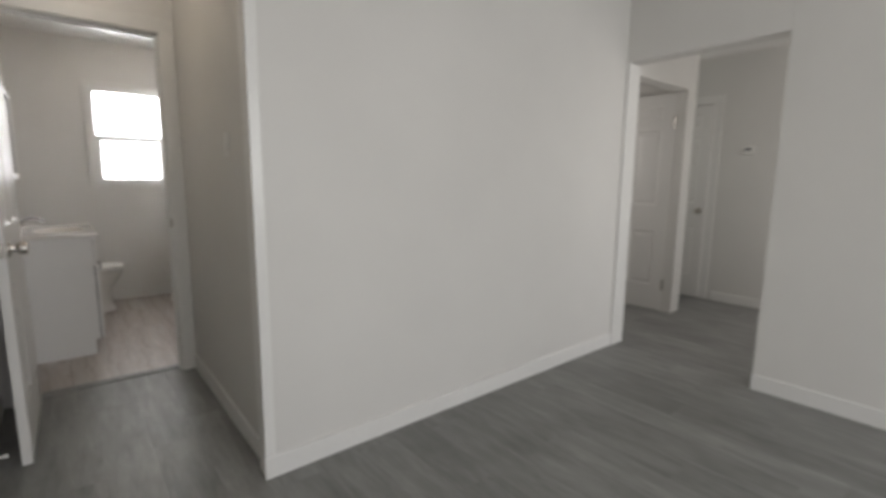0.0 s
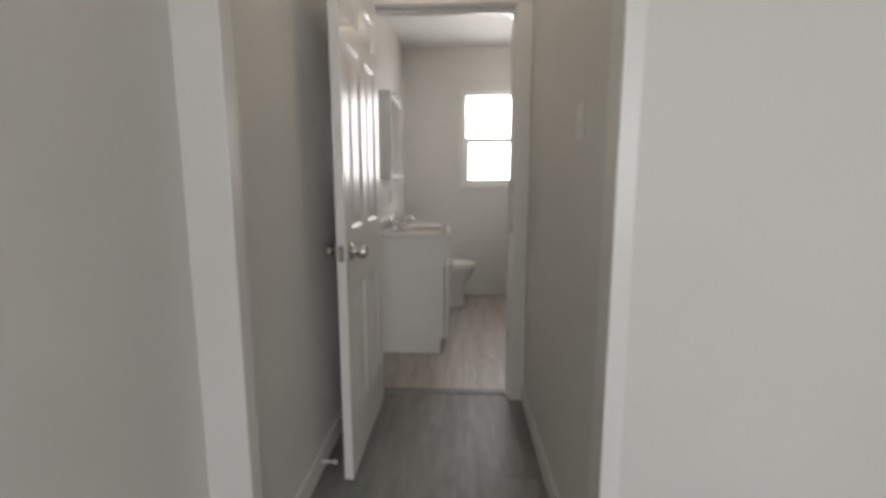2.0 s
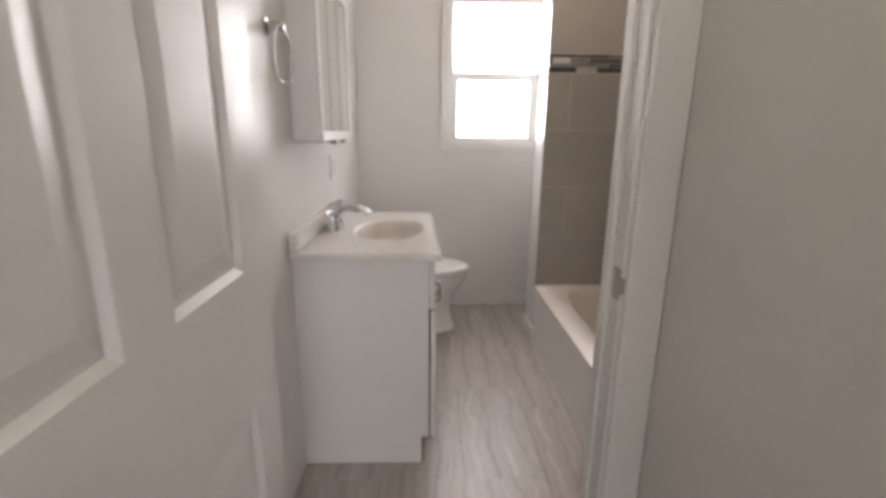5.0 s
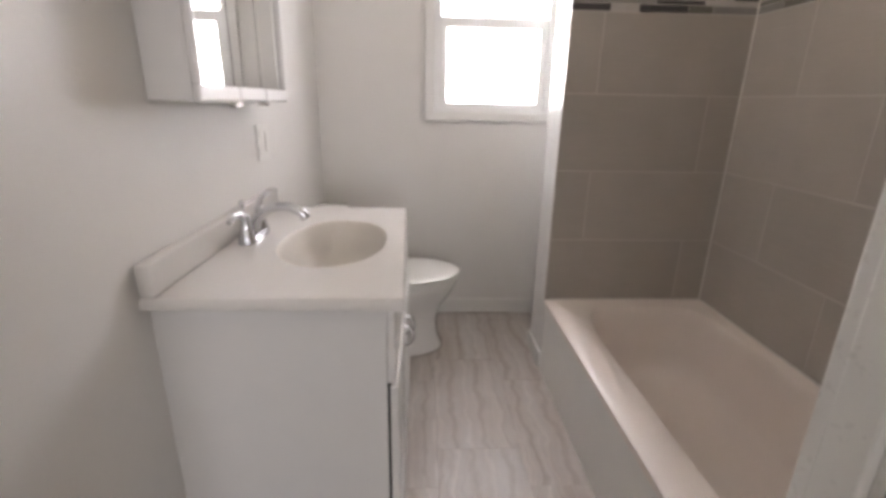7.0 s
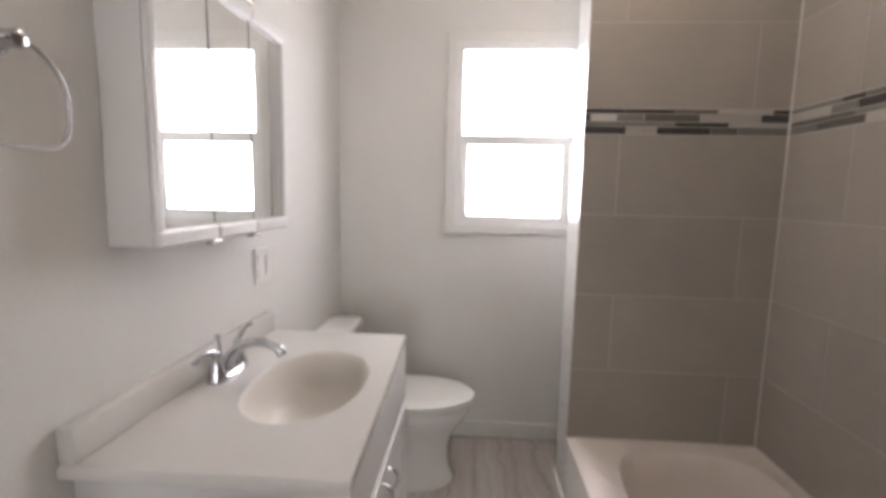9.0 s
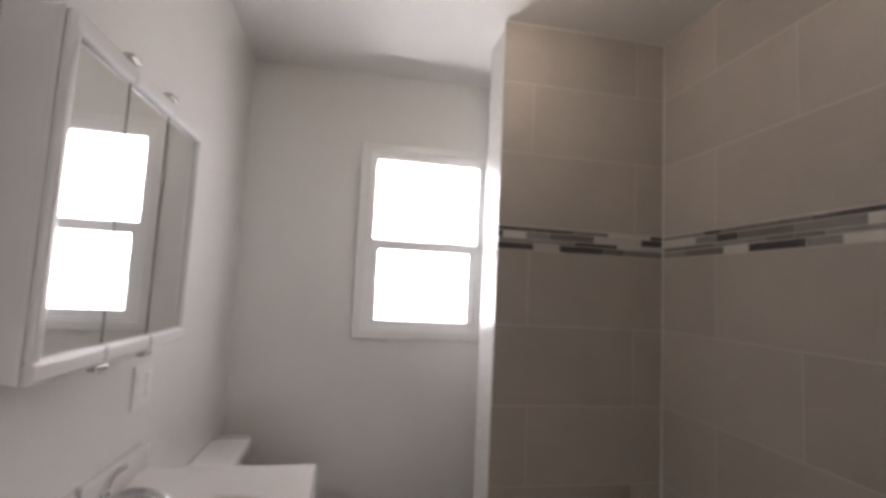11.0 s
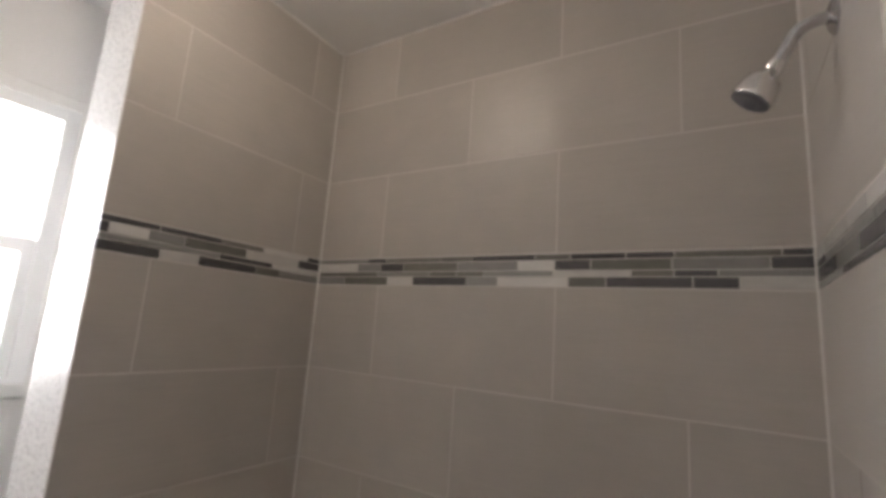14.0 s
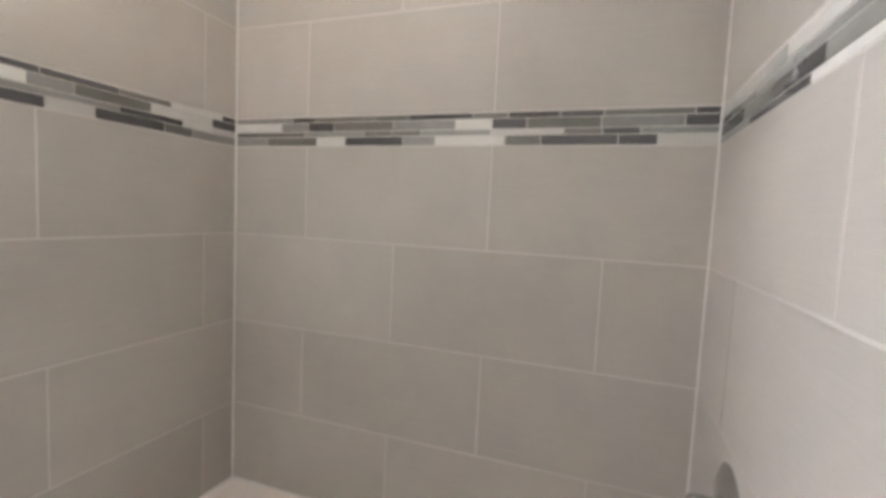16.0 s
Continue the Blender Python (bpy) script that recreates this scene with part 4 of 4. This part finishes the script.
# mosaic band: four courses, thin and thick in turn
COURSES = [(1.548, 1.573), (1.576, 1.590), (1.593, 1.619), (1.622, 1.636)]
LONG_BAND = [
    [(0.131, 'g'), (0.323, 'o'), (0.428, 'w'), (0.625, 'd'), (0.728, 'g'), (0.935, 'w'), (1.032, 'o'), (1.228, 'd'), (1.321, 'd'), (1.457, 'w')],
    [(0.094, 'o'), (0.279, 'o'), (0.492, 'g'), (0.588, 'o'), (0.683, 'o'), (0.893, 'g'), (1.092, 'w'), (1.189, 'o'), (1.28, 'd'), (1.457, 'g')],
    [(0.187, 'w'), (0.291, 'g'), (0.386, 'd'), (0.592, 'o'), (0.789, 'g'), (0.897, 'w'), (0.993, 'd'), (1.185, 'o'), (1.379, 'g'), (1.457, 'd')],
    [(0.23, 'g'), (0.315, 'd'), (0.53, 'o'), (0.64, 'o'), (0.84, 'd'), (0.94, 'o'), (1.08, 'd'), (1.19, 'd'), (1.40, 'o'), (1.457, 'd')]]
END_BAND = [
    [(0.176, 'g'), (0.271, 'o'), (0.462, 'd'), (0.571, 'w'), (0.722, 'd')],
    [(0.10, 'w'), (0.21, 'w'), (0.40, 'd'), (0.722, 'g')],
    [(0.10, 'd'), (0.312, 'w'), (0.508, 'o'), (0.606, 'g'), (0.70, 'w'), (0.722, 'd')],
    [(0.06, 'd'), (0.25, 'w'), (0.40, 'o'), (0.58, 'd'), (0.722, 'd')]]
HEAD_BAND = [
    [(0.24, 'o'), (0.42, 'd'), (0.515, 'd'), (0.78, 'w')],
    [(0.19, 'd'), (0.36, 'o'), (0.455, 'd'), (0.555, 'd'), (0.78, 'g')],
    [(0.10, 'd'), (0.26, 'o'), (0.45, 'g'), (0.78, 'g')],
    [(0.10, 'g'), (0.30, 'w'), (0.41, 'g'), (0.62, 'w'), (0.78, 'g')]]
HEAD_COURSES = [(1.548, 1.561), (1.564, 1.590), (1.593, 1.606), (1.609, 1.636)]
for course, flipped, rl, re, rh in zip(COURSES, HEAD_COURSES, LONG_BAND, END_BAND, HEAD_BAND):
    for band, wall, kind_ in ((rl, tub_long, 0), (re, tub_end, 1), (rh, tub_head, 2)):
        z0, z1 = flipped if kind_ == 2 else course
        zc, dz = (z0 + z1) / 2, z1 - z0
        a = 0.002
        for b, k in band:
            w = b - a - 0.003
            mid = -(a + b) / 2
            if kind_ == 0:
                piece("mosaic_tile", slab(0.011, w, dz, 0.0008, M_mos[k]), wall, (0.0055, mid, zc))
            else:
                piece("mosaic_tile", slab(w, 0.011, dz, 0.0008, M_mos[k]), wall, (mid, 0.0055 if kind_ == 1 else -1.4625, zc))
            a = b
